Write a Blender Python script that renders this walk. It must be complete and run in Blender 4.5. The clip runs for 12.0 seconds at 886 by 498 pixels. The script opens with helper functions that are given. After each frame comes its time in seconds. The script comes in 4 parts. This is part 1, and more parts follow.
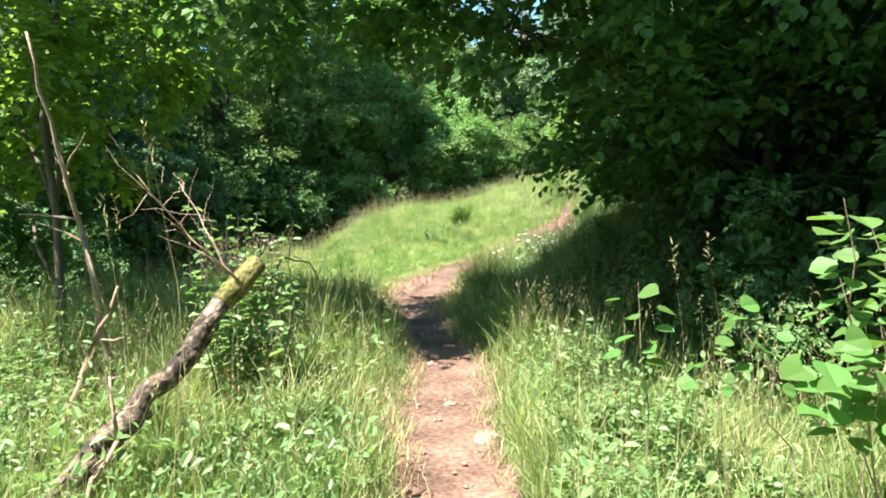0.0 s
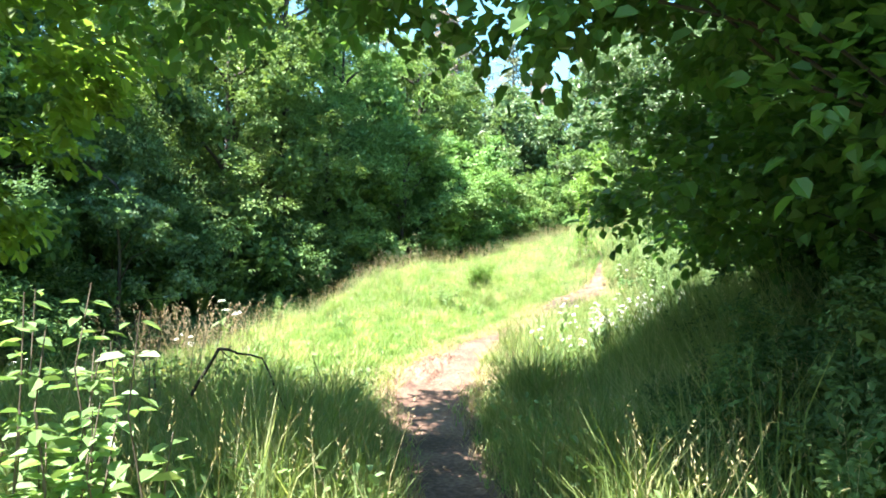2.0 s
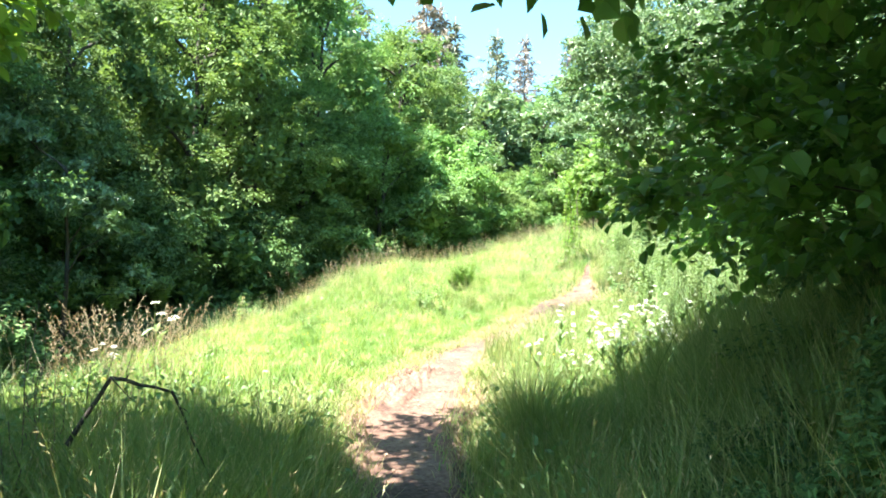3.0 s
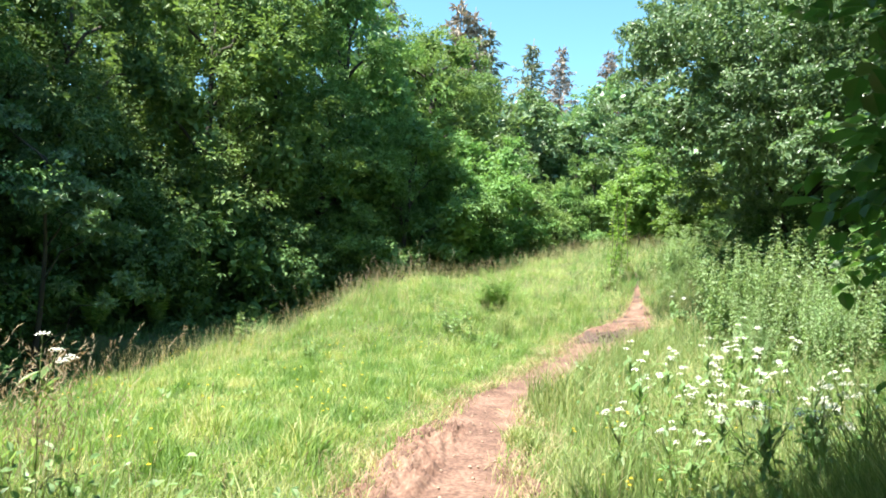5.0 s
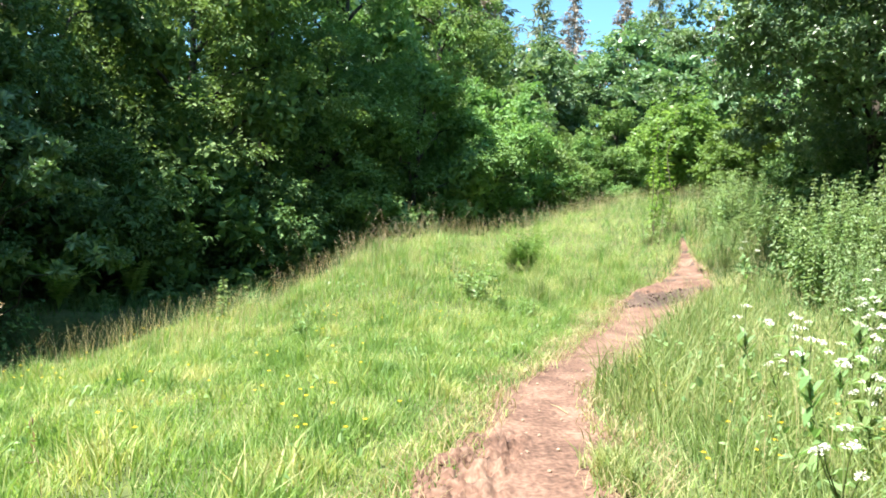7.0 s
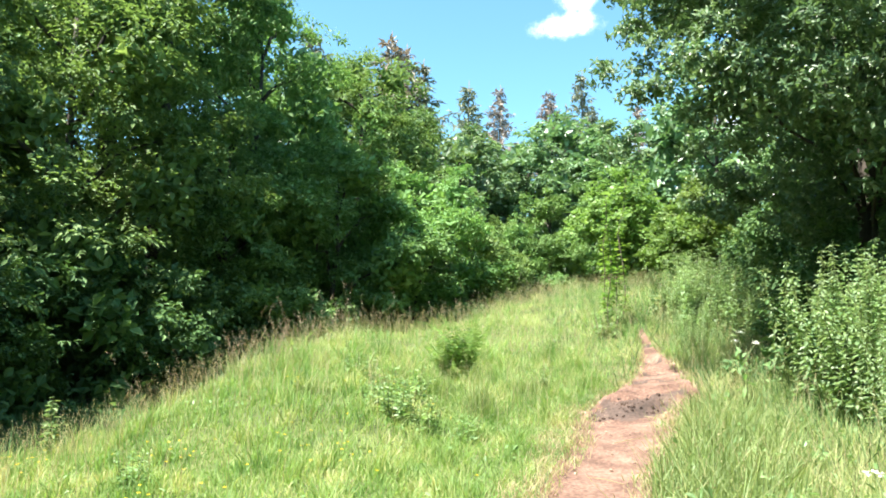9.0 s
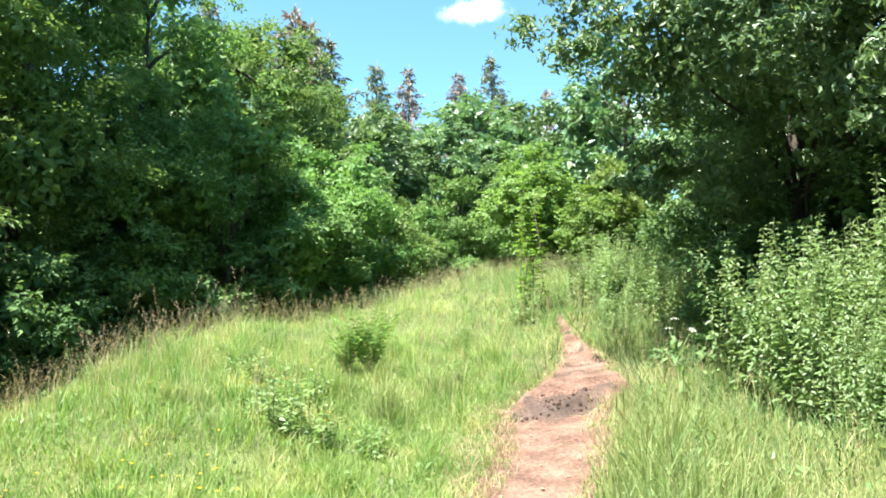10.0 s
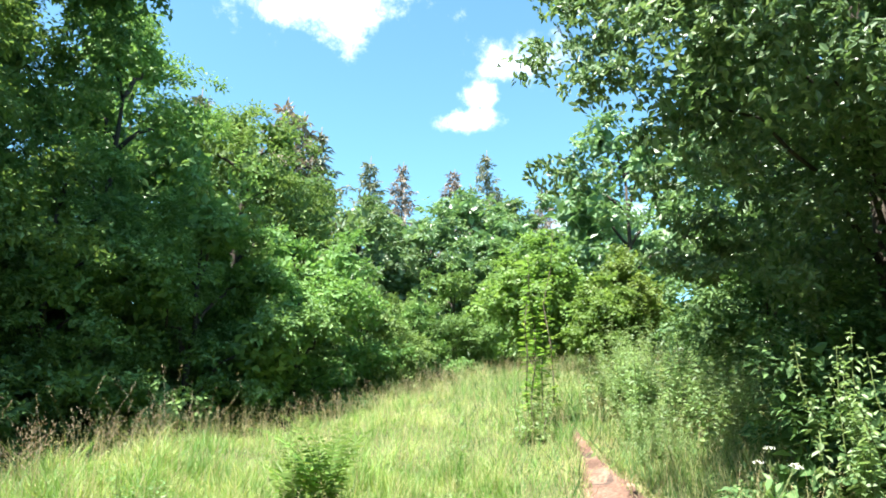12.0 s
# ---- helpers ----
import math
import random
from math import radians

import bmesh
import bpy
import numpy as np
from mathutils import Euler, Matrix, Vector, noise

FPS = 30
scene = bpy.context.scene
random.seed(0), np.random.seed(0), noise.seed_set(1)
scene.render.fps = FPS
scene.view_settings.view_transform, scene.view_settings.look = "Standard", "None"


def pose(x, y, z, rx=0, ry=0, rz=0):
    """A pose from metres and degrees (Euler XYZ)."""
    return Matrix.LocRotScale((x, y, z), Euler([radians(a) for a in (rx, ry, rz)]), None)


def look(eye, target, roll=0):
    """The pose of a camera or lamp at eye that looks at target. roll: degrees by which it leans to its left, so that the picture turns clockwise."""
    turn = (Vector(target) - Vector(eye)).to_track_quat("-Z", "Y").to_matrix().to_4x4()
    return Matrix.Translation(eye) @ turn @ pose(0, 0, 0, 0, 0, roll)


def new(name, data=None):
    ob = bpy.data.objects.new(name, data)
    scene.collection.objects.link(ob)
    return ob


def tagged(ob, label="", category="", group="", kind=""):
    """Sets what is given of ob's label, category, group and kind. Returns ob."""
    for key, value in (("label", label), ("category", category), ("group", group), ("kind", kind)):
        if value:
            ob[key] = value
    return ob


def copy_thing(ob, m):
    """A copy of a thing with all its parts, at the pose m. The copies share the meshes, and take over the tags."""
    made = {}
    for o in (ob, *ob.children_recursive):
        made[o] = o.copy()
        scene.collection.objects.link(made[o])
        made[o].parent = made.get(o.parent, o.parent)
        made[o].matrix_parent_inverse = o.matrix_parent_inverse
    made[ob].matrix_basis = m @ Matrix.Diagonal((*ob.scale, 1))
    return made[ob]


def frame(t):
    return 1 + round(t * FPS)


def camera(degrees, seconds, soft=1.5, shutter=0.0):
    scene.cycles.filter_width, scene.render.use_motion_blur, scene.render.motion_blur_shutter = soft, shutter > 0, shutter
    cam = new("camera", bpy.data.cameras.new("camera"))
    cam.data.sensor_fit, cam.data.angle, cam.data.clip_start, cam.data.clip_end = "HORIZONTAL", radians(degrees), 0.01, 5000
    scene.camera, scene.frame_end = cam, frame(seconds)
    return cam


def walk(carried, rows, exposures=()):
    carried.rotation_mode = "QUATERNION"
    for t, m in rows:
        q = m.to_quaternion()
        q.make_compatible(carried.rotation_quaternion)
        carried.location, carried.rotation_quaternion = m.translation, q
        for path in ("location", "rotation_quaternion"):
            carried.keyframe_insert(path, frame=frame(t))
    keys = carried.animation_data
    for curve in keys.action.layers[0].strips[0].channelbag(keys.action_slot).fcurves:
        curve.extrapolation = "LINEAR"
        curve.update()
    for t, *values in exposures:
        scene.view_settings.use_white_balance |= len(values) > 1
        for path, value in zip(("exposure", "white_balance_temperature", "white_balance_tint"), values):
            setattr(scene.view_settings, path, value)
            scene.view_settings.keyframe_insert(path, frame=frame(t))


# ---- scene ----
cam = camera(63.3, 12.0, soft=1.8)
METRES, EYE, TILT, LEAN, TURN = 16.0, 1.5, -4.0, 0.0, 0.0
ROWS = [
    (0.0, 0.0, 0.0, 0.0, 0.0, 0.0, 0.0),
    (0.5, -0.0029, 0.0474, 0.0025, -0.88, 0.48, -2.74),
    (1.0, -0.0049, 0.0901, 0.0075, 5.9, 1.3, -2.52),
    (1.5, -0.0115, 0.135, 0.0112, 5.08, 6.38, -5.18),
    (2.0, -0.0086, 0.1792, 0.0139, 0.89, 4.61, -1.16),
    (2.5, -0.013, 0.2242, 0.0167, -0.16, 4.27, -2.74),
    (3.0, -0.0129, 0.2661, 0.0198, -0.96, 4.54, -2.24),
    (5.0, -0.0159, 0.4188, 0.0317, 1.09, 5.56, -3.97),
    (5.5, -0.0163, 0.4595, 0.0329, 10.51, 3.31, -4.78),
    (6.0, -0.0185, 0.4976, 0.0301, 5.97, 1.9, -4.68),
    (6.5, -0.0249, 0.539, 0.0303, 7.73, 1.88, -4.5),
    (7.0, -0.0295, 0.5748, 0.0297, 1.94, 2.68, -2.68),
    (7.5, -0.0311, 0.6173, 0.0311, 3.15, 4.14, -2.75),
    (9.5, -0.0164, 0.7917, 0.0462, -7.27, 11.25, -0.46),
    (10.0, -0.0098, 0.8322, 0.0523, -10.58, 9.31, 0.36),
    (10.5, 0.0019, 0.8747, 0.0607, -10.45, 11.56, 4.22),
    (11.0, 0.0051, 0.9123, 0.0657, -12.93, 14.25, -2.37),
    (11.5, 0.0152, 0.9485, 0.0704, -12.1, 16.74, 3.24),
    (12.0, 0.0236, 0.9862, 0.0721, -11.26, 17.47, -0.24),
]
EXPOSURES = [(0.0, 2.2), (1.0, 2.52), (1.5, 2.8), (2.0, 2.9), (2.5, 2.96), (3.2, 2.87), (4.4, 2.3), (5.0, 2.15), (7.5, 2.13), (9.5, 2.2), (12.0, 2.22)]
walk(cam, [(t, pose(0, 0, EYE, TILT, LEAN, TURN) @ pose(METRES * x, METRES * y, METRES * z, 90 + pitch, roll, yaw)) for t, x, y, z, yaw, pitch, roll in ROWS], EXPOSURES)

# ---- daylight ----
SUN_EL, SUN_FROM = radians(61), Vector((-0.83, -0.56, 0)).normalized()
sun_way = Vector((SUN_FROM.x * math.cos(SUN_EL), SUN_FROM.y * math.cos(SUN_EL), math.sin(SUN_EL)))
sun = new("sun", bpy.data.lights.new("sun", "SUN"))
sun.data.energy, sun.data.angle, sun.data.color = 4.8, radians(0.5), (1.0, 0.95, 0.86)
sun.matrix_world = look(sun_way * 60, (0, 0, 0))
world = bpy.data.worlds.new("world")
scene.world = world
world.use_nodes = True
wn, wl = world.node_tree.nodes, world.node_tree.links
wn.clear()
sky = wn.new("ShaderNodeTexSky")
sky.sky_type, sky.sun_disc = "NISHITA", False
sky.sun_elevation, sky.sun_rotation = SUN_EL, math.atan2(SUN_FROM.x, SUN_FROM.y)
sky.air_density, sky.dust_density, sky.ozone_density = 1.0, 0.6, 1.6
coord = wn.new("ShaderNodeTexCoord")
# a few fair-weather clouds: soft ovals around chosen bearings, frayed by noise
fray = wn.new("ShaderNodeTexNoise")
fray.inputs["Scale"].default_value, fray.inputs["Detail"].default_value, fray.inputs["Roughness"].default_value = 15.0, 9.0, 0.68
wl.new(coord.outputs["Generated"], fray.inputs["Vector"])
cover = None
for way, size in (((0.0, 0.85, 0.53), (0.085, 0.3, 0.034)), ((0.04, 0.86, 0.515), (0.05, 0.3, 0.026)), ((0.27, 0.85, 0.468), (0.05, 0.3, 0.022)), ((0.22, 0.88, 0.435), (0.018, 0.3, 0.012)), ((0.212, 0.89, 0.404), (0.03, 0.3, 0.009)), ((0.4, 0.88, 0.265), (0.07, 0.3, 0.02)), ((-0.6, 0.5, 0.6), (0.2, 0.3, 0.06)), ((0.7, -0.3, 0.6), (0.3, 0.3, 0.08)), ((-0.5, -0.7, 0.4), (0.3, 0.3, 0.08))):
    away = wn.new("ShaderNodeVectorMath")
    away.operation = "SUBTRACT"
    away.inputs[1].default_value = way
    wl.new(coord.outputs["Generated"], away.inputs[0])
    scaled = wn.new("ShaderNodeVectorMath")
    scaled.operation = "DIVIDE"
    scaled.inputs[1].default_value = size
    wl.new(away.outputs[0], scaled.inputs[0])
    far_off = wn.new("ShaderNodeVectorMath")
    far_off.operation = "LENGTH"
    wl.new(scaled.outputs[0], far_off.inputs[0])
    if cover is None:
        cover = far_off.outputs["Value"]
    else:
        nearest = wn.new("ShaderNodeMath")
        nearest.operation = "SMOOTH_MIN"
        nearest.inputs[2].default_value = 0.4
        wl.new(cover, nearest.inputs[0])
        wl.new(far_off.outputs["Value"], nearest.inputs[1])
        cover = nearest.outputs[0]
frayed = wn.new("ShaderNodeMath")
frayed.operation = "MULTIPLY_ADD"
frayed.inputs[1].default_value = -5.0
wl.new(fray.outputs["Fac"], frayed.inputs[0])
wl.new(cover, frayed.inputs[2])
cramp = wn.new("ShaderNodeMapRange")
cramp.interpolation_type = "SMOOTHSTEP"
cramp.inputs["From Min"].default_value, cramp.inputs["From Max"].default_value = -0.9, -3.2
wl.new(frayed.outputs[0], cramp.inputs["Value"])
skymix = wn.new("ShaderNodeMixRGB")
skymix.inputs["Color2"].default_value = (11.0, 11.2, 11.6, 1)
back = wn.new("ShaderNodeBackground")
back.inputs["Strength"].default_value = 0.076
wout = wn.new("ShaderNodeOutputWorld")
wl.new(cramp.outputs["Result"], skymix.inputs["Fac"])
air = wn.new("ShaderNodeMixRGB")
air.blend_type, air.inputs["Fac"].default_value, air.inputs["Color2"].default_value = "MULTIPLY", 1.0, (0.72, 1.06, 1.06, 1)
wl.new(sky.outputs["Color"], air.inputs["Color1"])
wl.new(air.outputs["Color"], skymix.inputs["Color1"])
wl.new(skymix.outputs["Color"], back.inputs["Color"])
wl.new(back.outputs["Background"], wout.inputs["Surface"])


# ---- materials ----
def material(name):
    m = bpy.data.materials.new(name)
    m.use_nodes = True
    n, l = m.node_tree.nodes, m.node_tree.links
    return m, n, l, n["Principled BSDF"], n["Material Output"]


def ramp_of(n, stops):
    r = n.new("ShaderNodeValToRGB")
    r.color_ramp.elements[0].position, r.color_ramp.elements[0].color = stops[0][0], (*stops[0][1], 1)
    r.color_ramp.elements[1].position, r.color_ramp.elements[1].color = stops[-1][0], (*stops[-1][1], 1)
    for p, c in stops[1:-1]:
        r.color_ramp.elements.new(p).color = (*c, 1)
    return r


def noise_of(n, l, scale, detail=4, stretch=(1, 1, 1)):
    g, mp, t = n.new("ShaderNodeTexCoord"), n.new("ShaderNodeMapping"), n.new("ShaderNodeTexNoise")
    mp.inputs["Scale"].default_value = stretch
    t.inputs["Scale"].default_value, t.inputs["Detail"].default_value = scale, detail
    l.new(g.outputs["Object"], mp.inputs["Vector"])
    l.new(mp.outputs["Vector"], t.inputs["Vector"])
    return t


def leafy(name, dark, mid, light, through_light=0.35, rough=0.45, patch=0.6, tint=(1.0, 1.0, 0.6), drifts=0.9, gloss=0.5):
    """Leaves or blades: each one its own shade, in drifts, letting light through."""
    m, n, l, b, out = material(name)
    geo = n.new("ShaderNodeNewGeometry")
    shade = ramp_of(n, [(0.0, dark), (0.55, mid), (1.0, light)])
    drift = noise_of(n, l, patch, 3)
    info = n.new("ShaderNodeObjectInfo")
    mixa = n.new("ShaderNodeMath")
    mixa.operation = "MULTIPLY_ADD"
    mixa.inputs[1].default_value = 0.55
    l.new(geo.outputs["Random Per Island"], mixa.inputs[0])
    sub = n.new("ShaderNodeMath")
    sub.operation = "MULTIPLY_ADD"
    sub.inputs[1].default_value, sub.inputs[2].default_value = drifts, 0.23 - 0.5 * drifts
    l.new(drift.outputs["Fac"], sub.inputs[0])
    l.new(sub.outputs[0], mixa.inputs[2])
    l.new(mixa.outputs[0], shade.inputs["Fac"])
    hue = n.new("ShaderNodeHueSaturation")
    hmap = n.new("ShaderNodeMapRange")
    hmap.inputs["To Min"].default_value, hmap.inputs["To Max"].default_value = 0.485, 0.515
    vmap = n.new("ShaderNodeMapRange")
    vmap.inputs["To Min"].default_value, vmap.inputs["To Max"].default_value = 0.85, 1.15
    l.new(info.outputs["Random"], hmap.inputs["Value"])
    l.new(info.outputs["Random"], vmap.inputs["Value"])
    l.new(hmap.outputs["Result"], hue.inputs["Hue"])
    l.new(vmap.outputs["Result"], hue.inputs["Value"])
    l.new(shade.outputs["Color"], hue.inputs["Color"])
    l.new(hue.outputs["Color"], b.inputs["Base Color"])
    b.inputs["Roughness"].default_value, b.inputs["Specular IOR Level"].default_value = rough, gloss
    tr = n.new("ShaderNodeBsdfTranslucent")
    tc = n.new("ShaderNodeMixRGB")
    tc.blend_type, tc.inputs["Fac"].default_value, tc.inputs["Color2"].default_value = "MULTIPLY", 1.0, (*[1.7 * v for v in tint], 1)
    l.new(hue.outputs["Color"], tc.inputs["Color1"])
    l.new(tc.outputs["Color"], tr.inputs["Color"])
    mx = n.new("ShaderNodeMixShader")
    mx.inputs["Fac"].default_value = through_light
    l.new(b.outputs["BSDF"], mx.inputs[1])
    l.new(tr.outputs["BSDF"], mx.inputs[2])
    l.new(mx.outputs["Shader"], out.inputs["Surface"])
    return m


def rough_surface(name, stops, scale, fine, bump=0.4, rough=0.9, stretch=(1, 1, 1), depth=0.02):
    m, n, l, b, out = material(name)
    big, small = noise_of(n, l, scale, 5, stretch), noise_of(n, l, fine, 8, stretch)
    mix = n.new("ShaderNodeMath")
    mix.operation = "MULTIPLY_ADD"
    mix.inputs[1].default_value = 0.5
    half = n.new("ShaderNodeMath")
    half.operation = "MULTIPLY"
    half.inputs[1].default_value = 0.5
    l.new(big.outputs["Fac"], half.inputs[0])
    l.new(small.outputs["Fac"], mix.inputs[0])
    l.new(half.outputs[0], mix.inputs[2])
    r = ramp_of(n, stops)
    l.new(mix.outputs[0], r.inputs["Fac"])
    l.new(r.outputs["Color"], b.inputs["Base Color"])
    b.inputs["Roughness"].default_value = rough
    bp = n.new("ShaderNodeBump")
    bp.inputs["Strength"].default_value, bp.inputs["Distance"].default_value = bump, depth
    l.new(mix.outputs[0], bp.inputs["Height"])
    l.new(bp.outputs["Normal"], b.inputs["Normal"])
    return m


M_SOIL = rough_surface("leaf_litter_soil", [(0.3, (0.035, 0.045, 0.014)), (0.5, (0.065, 0.09, 0.022)), (0.7, (0.13, 0.14, 0.045))], 0.7, 9, 0.8, 0.95, depth=0.05)
M_EARTH = rough_surface("trodden_red_earth", [(0.36, (0.055, 0.028, 0.019)), (0.5, (0.14, 0.078, 0.055)), (0.64, (0.235, 0.152, 0.112))], 2.2, 26, 0.7, 0.95, depth=0.04)
M_MUD = rough_surface("damp_dark_earth", [(0.36, (0.03, 0.018, 0.013)), (0.5, (0.065, 0.04, 0.03)), (0.66, (0.12, 0.078, 0.058))], 4, 30, 0.8, 0.8)
M_BARK = rough_surface("grey_brown_bark", [(0.3, (0.05, 0.04, 0.03)), (0.52, (0.14, 0.11, 0.085)), (0.7, (0.27, 0.23, 0.18))], 3, 22, 0.9, 0.9, (1, 1, 0.22))
M_DARKBARK = rough_surface("dark_bark", [(0.3, (0.02, 0.017, 0.013)), (0.6, (0.06, 0.05, 0.038)), (0.75, (0.11, 0.09, 0.07))], 3, 18, 0.9, 0.92, (1, 1, 0.25))
M_LOG = rough_surface("weathered_log_bark", [(0.42, (0.022, 0.016, 0.011)), (0.52, (0.11, 0.078, 0.055)), (0.63, (0.36, 0.28, 0.21))], 9, 30, 1.0, 0.9, (1, 1, 1))
M_MOSS = rough_surface("yellow_moss", [(0.38, (0.05, 0.045, 0.02)), (0.52, (0.15, 0.135, 0.04)), (0.66, (0.34, 0.30, 0.10))], 12, 45, 1.0, 1.0)
M_TWIG = rough_surface("dead_twig", [(0.3, (0.18, 0.12, 0.08)), (0.6, (0.36, 0.26, 0.19)), (0.8, (0.5, 0.4, 0.3))], 8, 40, 0.5, 0.9)
M_STONE = rough_surface("pale_sandstone", [(0.3, (0.17, 0.11, 0.08)), (0.55, (0.30, 0.21, 0.155)), (0.8, (0.42, 0.33, 0.25))], 6, 40, 0.6, 0.9)
M_MEADOW = leafy("meadow_grass", (0.085, 0.18, 0.045), (0.195, 0.31, 0.085), (0.46, 0.45, 0.23), 0.42, 0.6, 1.5, drifts=2.0)
M_LONG = leafy("long_grass", (0.08, 0.13, 0.04), (0.18, 0.245, 0.08), (0.42, 0.41, 0.21), 0.36, 0.6, 1.3, drifts=1.6)
M_STRAW = leafy("straw_seed_grass", (0.19, 0.165, 0.085), (0.35, 0.30, 0.17), (0.52, 0.46, 0.29), 0.3, 0.7, 1.5, (1, 0.9, 0.6))
M_DEADBROWN = leafy("brown_dead_stalks", (0.15, 0.115, 0.075), (0.3, 0.245, 0.165), (0.5, 0.43, 0.3), 0.25, 0.8, 1.5, (1, 0.8, 0.6))
# also colours the grass in shaded places, where its darkness stands in for shade
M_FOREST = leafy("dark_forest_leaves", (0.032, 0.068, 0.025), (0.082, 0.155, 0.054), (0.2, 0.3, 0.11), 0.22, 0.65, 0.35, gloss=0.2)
M_ASH = leafy("bright_sycamore_leaves", (0.07, 0.14, 0.047), (0.14, 0.245, 0.08), (0.24, 0.36, 0.13), 0.3, 0.6, 0.4, gloss=0.3)
M_OAK = leafy("oak_leaves", (0.05, 0.10, 0.043), (0.112, 0.195, 0.088), (0.235, 0.32, 0.18), 0.3, 0.42, 0.5, gloss=0.6)
M_HAZEL = leafy("hazel_leaves", (0.045, 0.12, 0.03), (0.085, 0.19, 0.045), (0.15, 0.27, 0.07), 0.42, 0.6, 0.6)
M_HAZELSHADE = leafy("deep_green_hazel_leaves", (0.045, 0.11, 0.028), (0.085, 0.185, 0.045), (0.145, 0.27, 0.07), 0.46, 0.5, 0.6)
M_YELLOW = leafy("yellow_green_leaves", (0.075, 0.14, 0.03), (0.16, 0.265, 0.052), (0.265, 0.365, 0.09), 0.52, 0.45, 0.6)
M_BUSH = leafy("light_green_hazel_leaves", (0.065, 0.125, 0.035), (0.14, 0.228, 0.062), (0.24, 0.325, 0.115), 0.4, 0.5, 0.6)
M_HERB = leafy("soft_herb_leaves", (0.09, 0.165, 0.06), (0.165, 0.27, 0.10), (0.29, 0.38, 0.17), 0.38, 0.5, 1.4)
M_NETTLE = leafy("nettle_leaves", (0.11, 0.18, 0.08), (0.20, 0.29, 0.14), (0.34, 0.43, 0.25), 0.42, 0.5, 1.4)
M_FERN = leafy("fern_fronds", (0.10, 0.18, 0.045), (0.18, 0.285, 0.075), (0.29, 0.39, 0.12), 0.4, 0.5, 1.5)
M_PINE = leafy("spruce_needles", (0.10, 0.12, 0.085), (0.16, 0.18, 0.13), (0.23, 0.24, 0.18), 0.15, 0.7, 0.4)
M_PINEBROWN = leafy("browning_spruce_needles", (0.165, 0.145, 0.12), (0.235, 0.205, 0.17), (0.32, 0.28, 0.24), 0.15, 0.7, 0.4, (1, 0.8, 0.6))
M_STEM = rough_surface("green_stems", [(0.3, (0.07, 0.11, 0.03)), (0.7, (0.16, 0.2, 0.07))], 5, 30, 0.3, 0.7)
M_WHITE = leafy("white_florets", (0.62, 0.62, 0.55), (0.75, 0.75, 0.7), (0.82, 0.82, 0.8), 0.3, 0.6, 3, (1, 1, 0.9))
M_BUTTER = leafy("yellow_petals", (0.6, 0.45, 0.02), (0.75, 0.58, 0.03), (0.8, 0.65, 0.05), 0.3, 0.4, 3, (1, 0.9, 0.3))


# ---- small geometry tools ----
def mesh_of(name, verts, tris, mat, smooth=False):
    me = bpy.data.meshes.new(name)
    verts, tris = np.asarray(verts, np.float32), np.asarray(tris, np.int32)
    k = tris.shape[1]
    me.vertices.add(len(verts))
    me.vertices.foreach_set("co", verts.ravel())
    me.loops.add(tris.size)
    me.loops.foreach_set("vertex_index", tris.ravel())
    me.polygons.add(len(tris))
    me.polygons.foreach_set("loop_start", np.arange(0, tris.size, k, dtype=np.int32))
    me.polygons.foreach_set("use_smooth", np.full(len(tris), smooth))
    me.materials.append(mat)
    me.update(calc_edges=True)
    me.validate()
    return me


def piece(name, geo, mat, parent=None, label="", smooth=False):
    ob = new(name, mesh_of(name, geo[0], geo[1], mat, smooth))
    ob.parent = parent
    return tagged(ob, label)


def empty(name, m, label, category, group=""):
    ob = new(name)
    ob.matrix_basis = m
    return tagged(ob, label, category, group)


def joined(geos):
    vs, fs, at = [], [], 0
    for v, f in geos:
        vs.append(np.asarray(v, float))
        fs.append(np.asarray(f) + at)
        at += len(v)
    return np.concatenate(vs), np.concatenate(fs)


def unit(a):
    return a / np.maximum(np.linalg.norm(a, axis=-1, keepdims=True), 1e-9)


def smooth_step(a, b, x):
    u = np.clip((np.asarray(x, float) - a) / (b - a), 0, 1)
    return u * u * (3 - 2 * u)


def leaves(c, d, n, length, width, shape="diamond", fold=0.18):
    """Leaf blades from base c along d, facing n, folded a little along the midrib."""
    c, d = np.asarray(c, float), unit(np.asarray(d, float))
    s = unit(np.cross(d, n))
    u = np.cross(s, d)
    L, W = np.asarray(length, float).reshape(-1, 1), np.asarray(width, float).reshape(-1, 1)
    if shape == "diamond":
        prof = [(0.45, 0.5)]
    elif shape == "oval":
        prof = [(0.25, 0.42), (0.65, 0.46)]
    else:
        prof = [(0.08, 0.3), (0.3, 0.5), (0.6, 0.52), (0.85, 0.3)]
    rows = [c]
    for a, w in prof:
        rows.append(c + d * L * a + s * W * w + u * W * fold * w * 2 - u * L * 0.12 * a * a)
    rows.append(c + d * L - u * L * 0.16)
    for a, w in reversed(prof):
        rows.append(c + d * L * a - s * W * w + u * W * fold * w * 2 - u * L * 0.12 * a * a)
    k = len(rows)
    v = np.stack(rows, 1).reshape(-1, 3)
    base = (np.arange(len(c)) * k)[:, None, None]
    tri = np.array([(0, i, i + 1) for i in range(1, k - 1)])
    return v, (base + tri).reshape(-1, 3)


def blades(p, h, w, lean, rng, segs=2):
    """Grass blades standing at p: tapered, bent over."""
    N = len(p)
    a, b = rng.uniform(0, 6.283, N), rng.uniform(0, 6.283, N)
    s = np.stack([np.cos(a), np.sin(a), np.zeros(N)], 1) * (np.asarray(w) / 2).reshape(-1, 1)
    t = np.stack([np.cos(b), np.sin(b), np.zeros(N)], 1) * np.asarray(lean).reshape(-1, 1)
